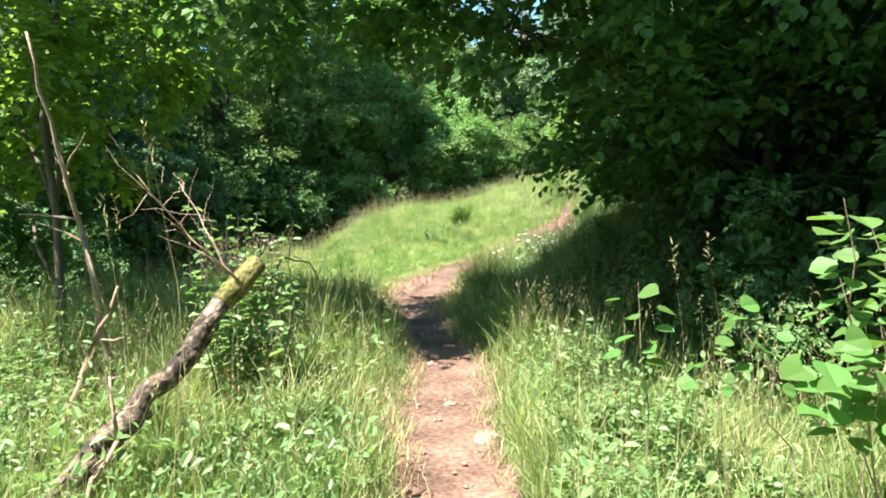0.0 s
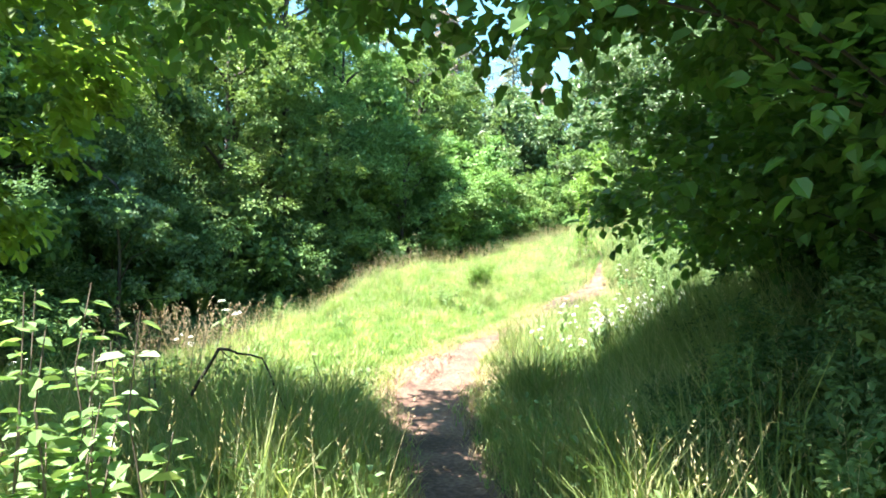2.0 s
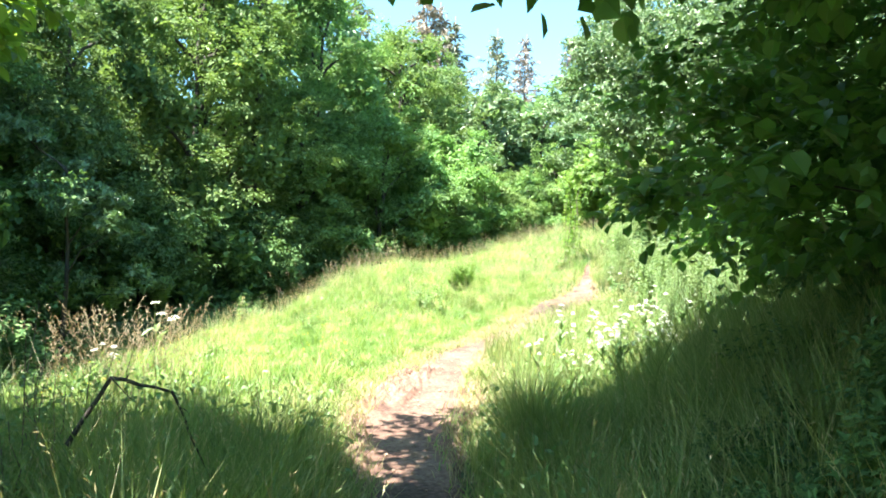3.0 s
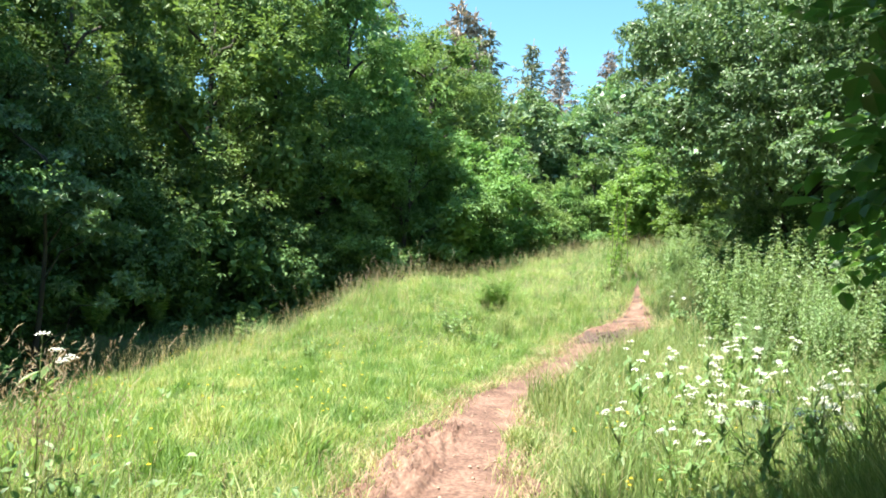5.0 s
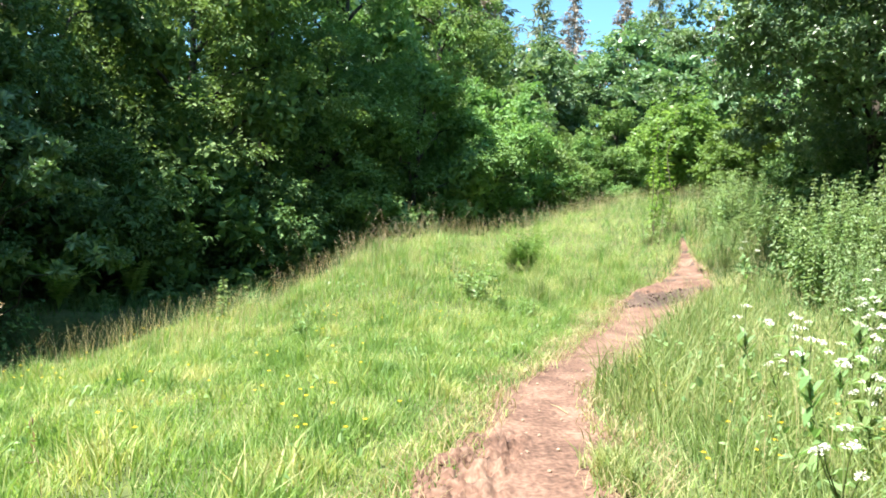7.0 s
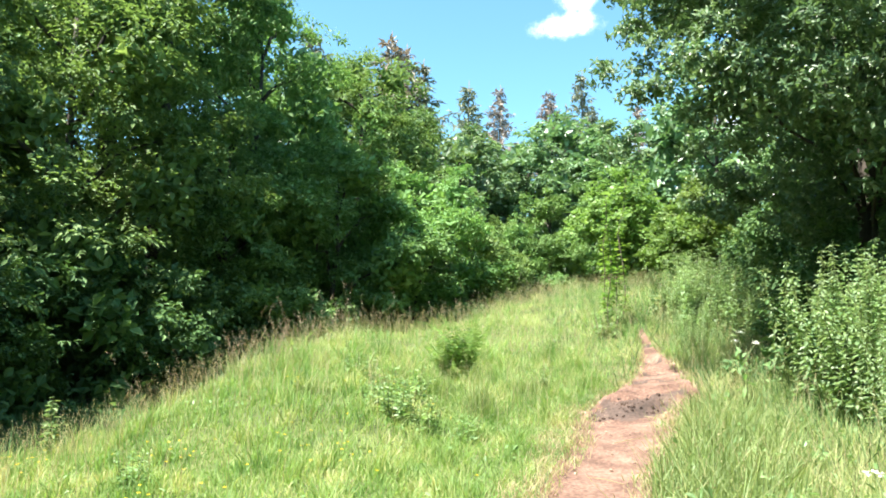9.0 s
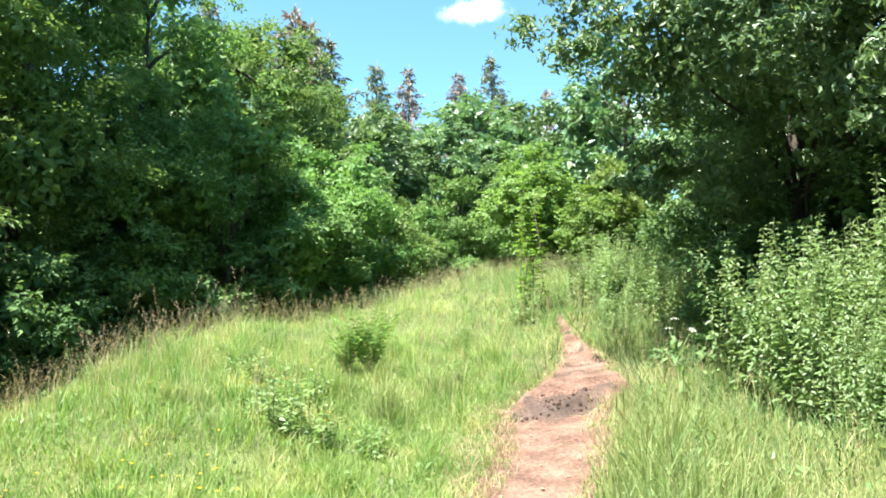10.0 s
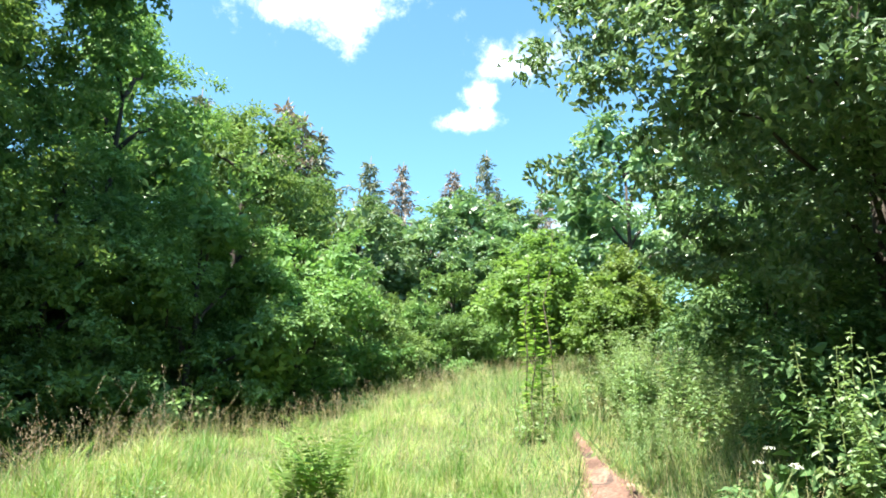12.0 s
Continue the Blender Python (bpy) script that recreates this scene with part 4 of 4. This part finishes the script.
# brown dead stalks along the lip of the bank and by the log
p1 = scatter(rng, 11000, -4.4, 4, 19.6, 34, lambda x, y: np.exp(-((edge_gap(x, y) - 0.2) / 0.45) ** 2) * (0.1 + 0.9 * smooth_step(0.3, 0.8, sway(x * 1.4, y * 1.4))) * (1 - 0.6 * smooth_step(25, 29, y)))
p2 = scatter(rng, 900, -8.5, -5, 10, 19, lambda x, y: np.exp(-((edge_gap(x, y) - 0.1) / 0.35) ** 2) * 0.5)
c = rng.normal(0, 1, (210, 2)) * (0.42, 0.4) + (-3.0, 10.9)
p3 = np.stack([c[:, 0], c[:, 1], land(c[:, 0], c[:, 1])], 1)
stuff("dead_stalks", [seeded(rng, p1, rng.uniform(0.4, 0.8, len(p1)) * np.where(rng.random(len(p1)) < 0.2, 1.5, 1.0), 0.15, 8, 0.5), seeded(rng, p2, rng.uniform(0.25, 0.5, len(p2)), 0.08, 5, 0.6)], M_DEADBROWN, "brown dead stalks and seed heads on the bank's lip", "dead grass")
stuff("dry_tall_grass", [seeded(rng, p3, rng.uniform(0.45, 1.05, len(p3)), 0.13, 9, 0.6)], M_DEADBROWN, "tall dry straw-coloured grass beside the bramble", "dead grass")
# broad-leaved herbs low in the grass
p = scatter(rng, 27000, -5, 4.6, 1.8, 10.6, lambda x, y: (smooth_step(0.35, 0.75, sway(x * 0.9 + 3, y * 0.9)) * 0.9 + 0.06) * np.where((np.abs(y - 3.5 - 0.55 * (x + 2.0)) < 0.6) & (x < -0.9), 0.8, 1), 1.35)
q = scatter(rng, 9000, 1.0, 6.5, 10.5, 26, lambda x, y: np.where(x > trail_x(y) + 0.7, 0.8 * smooth_step(0.3, 0.7, sway(x + 3, y)), 0), 1.5)
r_ = scatter(rng, 5000, -7, 2.0, 12, 27, lambda x, y: smooth_step(0.55, 0.85, sway(x + 5, y * 0.8)) * smooth_step(0, 0.5, edge_gap(x, y)), 1.6)
s_ = scatter(rng, 1700, -2.9, -0.5, 2.2, 4.6, lambda x, y: 0.2 + 0.8 * sway(2 * x, 2 * y), 1.2)
s_[:, 2] += rng.uniform(0.03, 0.26, len(s_))
p[:, 2] += rng.uniform(0.08, 0.5, len(p))
q[:, 2] += rng.uniform(0.1, 0.45, len(q))
r_[:, 2] += rng.uniform(0.06, 0.24, len(r_))
allp = np.concatenate([p, q, r_, s_])
d = rng.normal(size=allp.shape) + (0, 0, 0.1)
ll = rng.uniform(0.03, 0.08, len(allp))
stuff("low_herbs", [leaves(allp, d, rng.normal(0, 0.35, allp.shape) + (0, 0, 1), ll, ll * 0.55, "oval")], M_HERB, "low broad-leaved herbs growing through the grass", "herbs")
# yellow meadow flowers
p = scatter(rng, 900, -6, 0.5, 11, 22, lambda x, y: smooth_step(0.5, 0.8, sway(x * 0.7, y * 0.7)) * smooth_step(0.2, 0.8, edge_gap(x, y)))
q = scatter(rng, 90, 0.8, 2.6, 10.5, 16, lambda x, y: 0.5 + 0 * x, 1.5)
p = np.concatenate([p, q])
p[:, 2] += rng.uniform(0.18, 0.34, len(p))
cs, ds = np.repeat(p, 5, 0), []
for i in range(len(p)):
    ds += [(math.cos(a), math.sin(a), 0.25) for a in np.arange(5) * 1.2566 + i]
stuff("buttercups", [leaves(cs, np.array(ds), np.tile((0, 0, 1.0), (len(cs), 1)), np.full(len(cs), 0.017), np.full(len(cs), 0.016))], M_BUTTER, "small yellow buttercups scattered in the meadow", "flowers")


# ---- plants one by one ----
def leafy_stems(rng, stems, height, spread, pairs, L, W, start=0.12, droop=0.35, r=0.006, taper=0.6, shape="oval"):
    """Upright stems carrying opposite leaves, smaller towards the tip: one (stem, foliage) pair for each."""
    out = []
    for _ in range(stems):
        cs, ds, ns, ls = [], [], [], []
        a, b = rng.uniform(0, 6.283), rng.uniform(0.1, 1.0) * spread
        h = height * rng.uniform(0.6, 1.08)
        foot = np.array((math.cos(a), math.sin(a), 0)) * b * 0.6 - np.array((0, 0, 0.03))
        top = np.array((math.cos(a) * b, math.sin(a) * b, h))
        path = bent(foot, top, rng, 6, 0.025 * height)
        for j in range(pairs):
            f = start + (1 - start) * (j + rng.random()) / pairs
            i = min(4, int(f * 5))
            c = path[i] + (path[i + 1] - path[i]) * (f * 5 - i)
            t = rng.uniform(0, 6.283)
            for k in range(2 + (j % 2)):
                o = np.array((math.cos(t + k * 3.1416 + 0.5 * k), math.sin(t + k * 3.1416 + 0.5 * k), 0))
                cs.append(c + o * rng.uniform(0, 0.03))
                ds.append(o + np.array((0, 0, rng.uniform(-droop, 0.35))))
                ns.append(np.array((0, 0, 1)) + rng.normal(0, 0.3, 3))
                ls.append((1 - taper * f) * rng.uniform(0.7, 1.25))
        ls = np.array(ls)
        out.append((tube(path, np.linspace(r, r * 0.35, 6), 5), leaves(np.array(cs), np.array(ds), np.array(ns), L * ls, W * ls, shape)))
    return out


def plant(rng, name, m, label, category, leaf, wood, group="", **shape):
    top = empty(name, m, label, category, group)
    for stalk, foliage in leafy_stems(rng, **shape):
        piece("foliage", foliage, leaf, piece("stem", stalk, wood, top))
    return top


rng = np.random.default_rng(41)
NETTLES = "nettles under the oak"
net_a = plant(rng, "nettle_clump", spot(4.75, 19.7), "tall pale-green nettle clump in full sun", "nettles", M_NETTLE, M_STEM, NETTLES, stems=36, height=1.75, spread=0.75, pairs=34, L=0.115, W=0.054, droop=0.75)
net_b = plant(rng, "nettle_clump", spot(5.1, 18.7), "tall pale-green nettle clump in full sun", "nettles", M_NETTLE, M_STEM, NETTLES, stems=34, height=1.45, spread=0.7, pairs=30, L=0.11, W=0.052, droop=0.75)
for i, (x, y, s) in enumerate(((4.9, 20.6, 1.05), (5.5, 20.0, 1.2), (5.8, 19.2, 1.2), (4.5, 18.6, 0.7), (5.9, 18.2, 1.15), (4.3, 17.6, 0.55), (5.1, 17.6, 0.8), (5.7, 17.0, 1.0), (4.9, 16.4, 0.65), (5.8, 15.6, 0.9), (6.4, 20.2, 1.25), (5.4, 19.4, 1.05), (5.0, 17.0, 0.7), (4.6, 19.0, 0.75))):
    copy_thing((net_a, net_b)[i % 2], spot(x, y, i * 1.9, s))

bush_a = plant(rng, "leafy_bush", spot(5.75, 26.2), "light green leafy bush beside the trail", "bush", M_NETTLE, M_STEM, "bushes by the trail", stems=46, height=1.35, spread=0.9, pairs=24, L=0.13, W=0.062, start=0.05, droop=0.4)
for x, y, s, t in ((6.7, 26.9, 1.0, 1.0), (5.6, 27.6, 0.85, 2.0), (5.2, 25.4, 0.6, 3.0), (6.3, 25.0, 0.85, 4.0), (6.6, 28.4, 1.0, 5.0), (7.2, 25.8, 0.95, 2.6), (4.95, 24.6, 0.45, 0.8)):
    copy_thing(bush_a, spot(x, y, t, s))
plant(rng, "sapling", spot(4.15, 27.3), "slender young ash sapling with feathery yellow-green leaves", "sapling", M_YELLOW, M_BARK, stems=5, height=3.1, spread=0.42, pairs=44, L=0.17, W=0.06, r=0.012, start=0.12, taper=0.4, droop=0.2)
plant(rng, "sapling", spot(3.85, 26.5), "low bushy green sapling in the grass", "sapling", M_HERB, M_BARK, stems=12, height=0.8, spread=0.42, pairs=10, L=0.11, W=0.06)
plant(rng, "sapling", spot(-4.75, 21.7), "small bright green seedling on the bank's lip", "sapling", M_HERB, M_STEM, stems=5, height=0.75, spread=0.16, pairs=9, L=0.15, W=0.06, start=0.25)
weed = plant(rng, "dock_plant", spot(-0.2, 21.4), "leafy green weed standing above the grass", "weed", M_HERB, M_STEM, "weeds in the meadow", stems=12, height=0.55, spread=0.4, pairs=8, L=0.13, W=0.06)
for x, y, s in ((-0.35, 20.4, 0.95), (-0.05, 20.15, 0.8), (-0.6, 20.7, 0.7), (1.9, 23.4, 0.8), (-0.9, 22.6, 0.9), (0.4, 20.0, 0.6), (-2.6, 18.6, 0.6), (2.6, 26.0, 0.8)):
    copy_thing(weed, spot(x, y, x * 3, s))


def fern(rng, m, n, size):
    top = empty("fern", m, "green fern with arching fronds in the meadow", "fern", "ferns")
    for i in range(n):
        a, ln = 6.283 * i / n + rng.uniform(-0.4, 0.4), size * rng.uniform(0.7, 1.15)
        o, lean = np.array((math.cos(a), math.sin(a), 0)), rng.uniform(0.15, 0.85)
        u = np.linspace(0, 1, 9)[:, None]
        path = o * ln * lean * (0.35 * u + 0.65 * u ** 2.2) + np.array((0, 0, 1)) * ln * (u - (0.15 + 0.3 * lean) * u ** 3)
        side = np.cross(o, (0, 0, 1))
        cs, ds, ls = [], [], []
        for j in range(17):
            f = 0.2 + 0.8 * j / 17
            k = min(7, int(f * 8))
            c = path[k] + (path[k + 1] - path[k]) * (f * 8 - k)
            for s in (-1, 1):
                cs.append(c)
                ds.append(side * s + o * 0.3 + np.array((0, 0, 0.25)) + rng.normal(0, 0.12, 3))
                ls.append((math.sin(min(1, 0.2 + f) * 2.9) * 0.13 * ln + 0.02) * rng.uniform(0.85, 1.1))
        ls = np.array(ls)
        face = o * 0.7 + np.array((0, 0, 0.7))
        piece("frond", joined([tube(path, np.linspace(0.006, 0.002, 9), 4), leaves(np.array(cs), np.array(ds), np.tile(face, (len(cs), 1)), ls, ls * 0.26)]), M_FERN, top)
    return top


fern_a = fern(rng, spot(0.7, 23.5), 14, 1.32)
copy_thing(fern_a, spot(0.4, 23.7, 1.0, 0.7))
copy_thing(fern_a, spot(-8.2, 25.6, 2.0, 1.1))
copy_thing(fern_a, spot(-8.8, 23.6, 3.0, 1.2))


def umbel(rng, m, h):
    top = empty("cow_parsley", m, "tall wild plant with flat white flower heads", "wildflower", "white-flowered wild plants")
    stem = bent((0, 0, -0.03), (rng.uniform(-0.1, 0.1), rng.uniform(-0.1, 0.1), h), rng, 6, 0.015)
    geo = [tube(stem, np.linspace(0.006, 0.003, 6), 5)]
    heads = [stem[5]]
    for i in range(rng.integers(2, 5)):
        a = rng.uniform(0, 6.283)
        tip = stem[3] + np.array((math.cos(a) * 0.16, math.sin(a) * 0.16, h * rng.uniform(0.22, 0.42)))
        geo.append(tube(bent(stem[3], tip, rng, 4, 0.01), np.linspace(0.004, 0.002, 4), 4))
        heads.append(tip)
    piece("stem", joined(geo), M_STEM, top)
    for c in heads:
        n, R = 26, rng.uniform(0.022, 0.044)
        a, q = rng.uniform(0, 6.283, n), R * np.sqrt(rng.random(n))
        pos = c + np.stack([q * np.cos(a), q * np.sin(a), 0.012 - 0.02 * (q / R) ** 2 + rng.normal(0, 0.004, n)], 1)
        d = np.stack([np.cos(a * 7), np.sin(a * 7), rng.normal(0, 0.2, n)], 1)
        piece("flower_head", leaves(pos, d, np.tile((0, 0, 1.0), (n, 1)) + rng.normal(0, 0.25, (n, 3)), np.full(n, 0.016), np.full(n, 0.015)), M_WHITE, top)
    k = 14
    cs = np.array([stem[1] + (stem[4] - stem[1]) * rng.random() for _ in range(k)])
    piece("leaves", leaves(cs, rng.normal(size=(k, 3)), np.tile((0, 0, 1.0), (k, 1)), np.full(k, 0.13), np.full(k, 0.045), "oval"), M_HERB, top)
    return top


umbels = [umbel(rng, spot(2.1, 13.2), 0.75), umbel(rng, spot(2.6, 14.6), 0.85), umbel(rng, spot(1.7, 11.4), 0.7)]
drift = [(0.95, 11.9, 0.9), (2.9, 14.0, 1.0), (2.7, 15.2, 0.95), (3.3, 16.0, 1.0), (1.8, 10.6, 0.75), (2.4, 12.0, 0.85), (3.3, 13.4, 1.0), (4.05, 20.9, 1.15), (2.8, 11.6, 0.95), (3.5, 12.4, 1.0), (2.2, 14.8, 0.85), (3.7, 15.4, 1.1), (2.7, 10.4, 0.9), (-2.75, 11.1, 1.2), (-3.2, 10.7, 0.95), (-6.4, 13.2, 0.9), (3.7, 16.5, 1.1), (2.5, 13.8, 0.85), (3.0, 12.9, 0.95), (3.1, 15.0, 1.0)]
for i in range(24):
    y = 10.6 + 5.8 * rng.random()
    drift.append((float(trail_x(y)) + rng.uniform(1.5, 3.2), y, rng.uniform(0.7, 1.1)))
for i, (x, y, s) in enumerate(drift):
    copy_thing(umbels[i % 3], spot(x, y, i * 2.1, s))

# ---- around the fallen log ----
rng = np.random.default_rng(51)
log = empty("fallen_log", pose(0, 0, 0), "leaning dead log with flaking bark and a mossy end", "log")
lp = np.array([(-1.93, 3.32, -0.02), (-1.07, 4.12, 1.13)])
body = bent(lp[0], lp[1], rng, 12, 0.018, -0.03)
piece("bark", tube(body[:10], np.linspace(0.075, 0.056, 10), 14, rng, 0.13), M_LOG, log, smooth=True)
piece("mossy_end", tube([body[9], body[10], body[11], body[11] + (body[11] - body[10]) * 0.15], [0.058, 0.062, 0.056, 0.04], 14, rng, 0.14), M_MOSS, log, "yellow moss-covered end", smooth=True)
for i in range(9):
    c = body[rng.integers(1, 9)]
    d = unit(rng.normal(size=3))
    piece("bark_flake", tube([c + d * 0.07, c + d * 0.075 + (body[1] - body[0]) * 0.6], [0.022, 0.012], 5, rng, 0.3), M_LOG, log)


def dead_branch(rng, points, label, r=0.012, twigs=9, reach=0.45, wood=M_TWIG):
    top = empty("dead_branch", pose(0, 0, 0), label, "branch", "dead branches")
    path = np.concatenate([bent(a, b, rng, 5, 0.012) for a, b in zip(points[:-1], points[1:])])
    piece("limb", tube(path, np.linspace(r, r * 0.35, len(path)), 6, rng, 0.12), wood, top, smooth=True)
    for i in range(twigs):
        c = path[rng.integers(len(path) // 4, len(path))]
        d = unit(unit(path[-1] - path[0]) * 0.8 + rng.normal(0, 0.6, 3)) * reach * rng.uniform(0.4, 1)
        piece("twig", tube(bent(c, c + d, rng, 4, 0.02), np.linspace(r * 0.4, r * 0.12, 4), 4), wood, top)
    return top


dead_branch(rng, [(-1.05, 3.75, 1.04), (-1.25, 3.55, 1.3), (-1.46, 3.43, 1.62)], "bare dead branch fanning up from the log", 0.0075, 12, 0.4)
dead_branch(rng, [(-1.05, 3.8, 1.0), (-1.3, 3.9, 1.35), (-1.5, 4.1, 1.6)], "bare dead branch fanning up from the log", 0.0055, 8, 0.35)
dead_branch(rng, [(-2.36, 5.2, -0.03), (-2.5, 5.0, 1.2), (-2.56, 4.8, 1.85), (-2.62, 4.6, 2.55)], "slender pale dead stem leaning among the weeds", 0.026, 4, 0.4)
dead_branch(rng, [(-2.4, 4.4, 0.0), (-2.2, 4.5, 0.6), (-2.05, 4.5, 0.95)], "broken pale dead stem in the weeds", 0.028, 3, 0.3)
dead_branch(rng, [(-1.7, 3.2, 0.0), (-1.55, 3.35, 0.35), (-1.6, 3.4, 0.65)], "forked grey dead stick in the weeds", 0.018, 6, 0.35)
dead_branch(rng, [(-1.9, 7.7, 0.55), (-1.75, 7.8, 0.86), (-1.45, 7.8, 0.8), (-1.25, 7.8, 0.4)], "dark arching dead bramble stem in the weeds", 0.014, 4, 0.25, M_DARKBARK)
plant(rng, "elder_bush", spot(-1.42, 5.15), "small blue-green elder bush behind the log", "bush", M_HERB, M_BARK, stems=20, height=1.4, spread=0.5, pairs=13, L=0.15, W=0.085, start=0.2, r=0.006)
plant(rng, "bramble_bush", spot(-2.5, 8.4), "tangled green bramble beside tall dead grass", "bush", M_HERB, M_BARK, stems=22, height=1.1, spread=0.8, pairs=10, L=0.09, W=0.06)
plant(rng, "weed_clump", spot(-2.9, 5.0), "leafy green weeds under the young maple", "weed", M_HERB, M_STEM, stems=16, height=0.95, spread=0.6, pairs=10, L=0.12, W=0.06)
plant(rng, "weed_clump", spot(-2.7, 4.4), "leafy pale green weeds beside the log", "weed", M_HERB, M_STEM, stems=14, height=0.55, spread=0.5, pairs=9, L=0.10, W=0.05)
plant(rng, "weed_clump", spot(0.95, 3.7), "soft blue-green weeds at the trail's edge", "weed", M_HERB, M_STEM, stems=20, height=0.5, spread=0.42, pairs=9, L=0.11, W=0.07)
plant(rng, "weed_clump", spot(0.85, 4.8), "soft green weeds at the trail's edge", "weed", M_HERB, M_STEM, stems=14, height=0.6, spread=0.35, pairs=9, L=0.10, W=0.06)

verge_weed = plant(rng, "weed_clump", spot(1.2, 3.1), "soft blue-green weeds at the trail's edge", "weed", M_HERB, M_STEM, "weeds at the trail's edge", stems=22, height=0.42, spread=0.4, pairs=9, L=0.085, W=0.055)
for x, y, s in ((0.75, 3.2, 0.85), (1.35, 4.1, 1.1), (0.8, 4.2, 0.8), (-2.4, 3.8, 0.8), (-0.95, 4.4, 0.8)):
    copy_thing(verge_weed, spot(x, y, x * 3, s))

# hazel shoots with large round leaves close to the trail
def hazel_shoot(rng, foot, tip, count, size):
    top = empty("hazel_shoot", pose(0, 0, 0), "young hazel shoot with large round sunlit leaves", "shoot", "hazel shoots")
    path = bent((foot[0], foot[1], float(land(foot[0], foot[1])) - 0.02), tip, rng, 8, 0.03, 0.05)
    piece("stem", tube(path, np.linspace(0.0045, 0.0018, 8), 5), M_TWIG, top)
    for i in range(count):
        f = 0.68 + 0.31 * i / count
        k = min(6, int(f * 7))
        c = path[k] + (path[k + 1] - path[k]) * (f * 7 - k)
        a = i * 2.4
        d = np.array((math.cos(a), math.sin(a), rng.uniform(-0.3, 0.2)))
        c2 = c + d * rng.uniform(0.01, 0.11)
        s = size * rng.uniform(0.7, 1.2)
        piece("leaf", leaves(c2[None], d[None], np.array([(rng.normal(0, 0.4) - 0.15, -0.45 + rng.normal(0, 0.4), 1.0)]), np.array([s]), np.array([s * 0.88]), "round", 0.08), M_HAZEL, top)
    return top


for foot, tip, count, size in (((1.7, 2.7), (1.28, 2.3, 1.5), 16, 0.10), ((1.8, 2.5), (1.14, 2.2, 1.05), 16, 0.10), ((1.6, 2.9), (1.0, 2.48, 1.16), 9, 0.085), ((0.95, 3.2), (0.82, 3.0, 1.15), 11, 0.085), ((1.5, 2.2), (1.35, 2.2, 1.12), 14, 0.10), ((1.9, 2.6), (1.55, 2.6, 1.4), 12, 0.09), ((1.4, 3.4), (1.2, 3.3, 0.8), 9, 0.08), ((1.85, 2.3), (1.42, 2.35, 0.95), 14, 0.095), ((1.8, 2.9), (1.5, 2.7, 1.2), 12, 0.09)):
    hazel_shoot(rng, foot, tip, count, size)


# ---- stones on the trail ----
def stone(rng, x, y, s, flat=0.6):
    bm = bmesh.new()
    bmesh.ops.create_icosphere(bm, subdivisions=2, radius=s)
    for v in bm.verts:
        v.co = Vector((v.co.x * 1.3, v.co.y, v.co.z * flat)) * (1 + 0.4 * noise.noise(v.co * 1.6 / s + Vector((x, y, 0))))
    me = bpy.data.meshes.new("stone")
    bm.to_mesh(me)
    bm.free()
    me.materials.append(M_STONE)
    ob = tagged(new("stone", me), "pale flat stone bedded in the red trail", "stone", "stones in the trail")
    ob.matrix_basis = pose(x, y, float(land(x, y)) - 0.045, 0, 0, math.degrees(rng.uniform(0, 6)))
    return ob


for x, y, s in ((0.27, 4.5, 0.09), (0.05, 5.3, 0.05), (3.3, 22.1, 0.12), (3.55, 22.3, 0.10), (2.45, 21.9, 0.10), (2.2, 21.95, 0.07), (-0.1, 6.6, 0.06), (0.2, 7.3, 0.05), (4.35, 24.2, 0.07)):
    stone(rng, x, y, s)
pebbles = []
for i in range(150):
    y = rng.uniform(3, 24)
    x = float(trail_x(y) + rng.uniform(-0.48, 0.48) * trail_w(y))
    s = rng.uniform(0.006, 0.018)
    z = float(land(x, y)) - 0.028
    pebbles.append(tube([(x, y, z), (x, y, z + s * 0.5), (x, y, z + s)], [s, s * 1.1, s * 0.5], 6, rng, 0.2))
clods = []
for i in range(70):
    y = 21.5 + abs(rng.normal(0, 0.2))
    x = float(trail_x(y) + rng.uniform(-0.46, 0.46) * trail_w(y))
    s = rng.uniform(0.008, 0.02)
    z = float(land(x, y) + ledge_rise(x, y)) - 0.035 + 0.03 * rng.random()
    clods.append(tube([(x, y, z - 0.03), (x, y, z + s * 0.4), (x + s * 0.3, y, z + s)], [s, s * 1.15, s * 0.5], 6, rng, 0.3))
stuff("mud_clods", clods, M_MUD, "dark churned clods of damp earth across the trail", "mud")
stuff("pebbles", pebbles, M_STONE, "small pebbles and clods scattered on the trail", "pebbles")

# straw stalks dropped on the trail
for x, y, turn, long in ((1.05, 17.6, 0.5, 0.5), (1.35, 17.9, 0.9, 0.4), (1.55, 18.6, 2.4, 0.35), (0.3, 14.9, 1.9, 0.3), (2.3, 20.3, 0.3, 0.4), (0.1, 12.6, 1.2, 0.35), (2.9, 21.2, 2.0, 0.3)):
    d = np.array((math.cos(turn), math.sin(turn))) * long / 2
    ends = [np.array((x - d[0], y - d[1])), np.array((x, y)), np.array((x + d[0], y + d[1]))]
    line = [(e[0], e[1], float(land(e[0], e[1])) - 0.022 + 0.012 * (i == 1)) for i, e in enumerate(ends)]
    tagged(piece("straw_stalk", tube(line, [0.0035, 0.004, 0.002], 5), M_STRAW), "dry pale straw stalk lying on the trail", "stalk", "straw stalks on the trail")
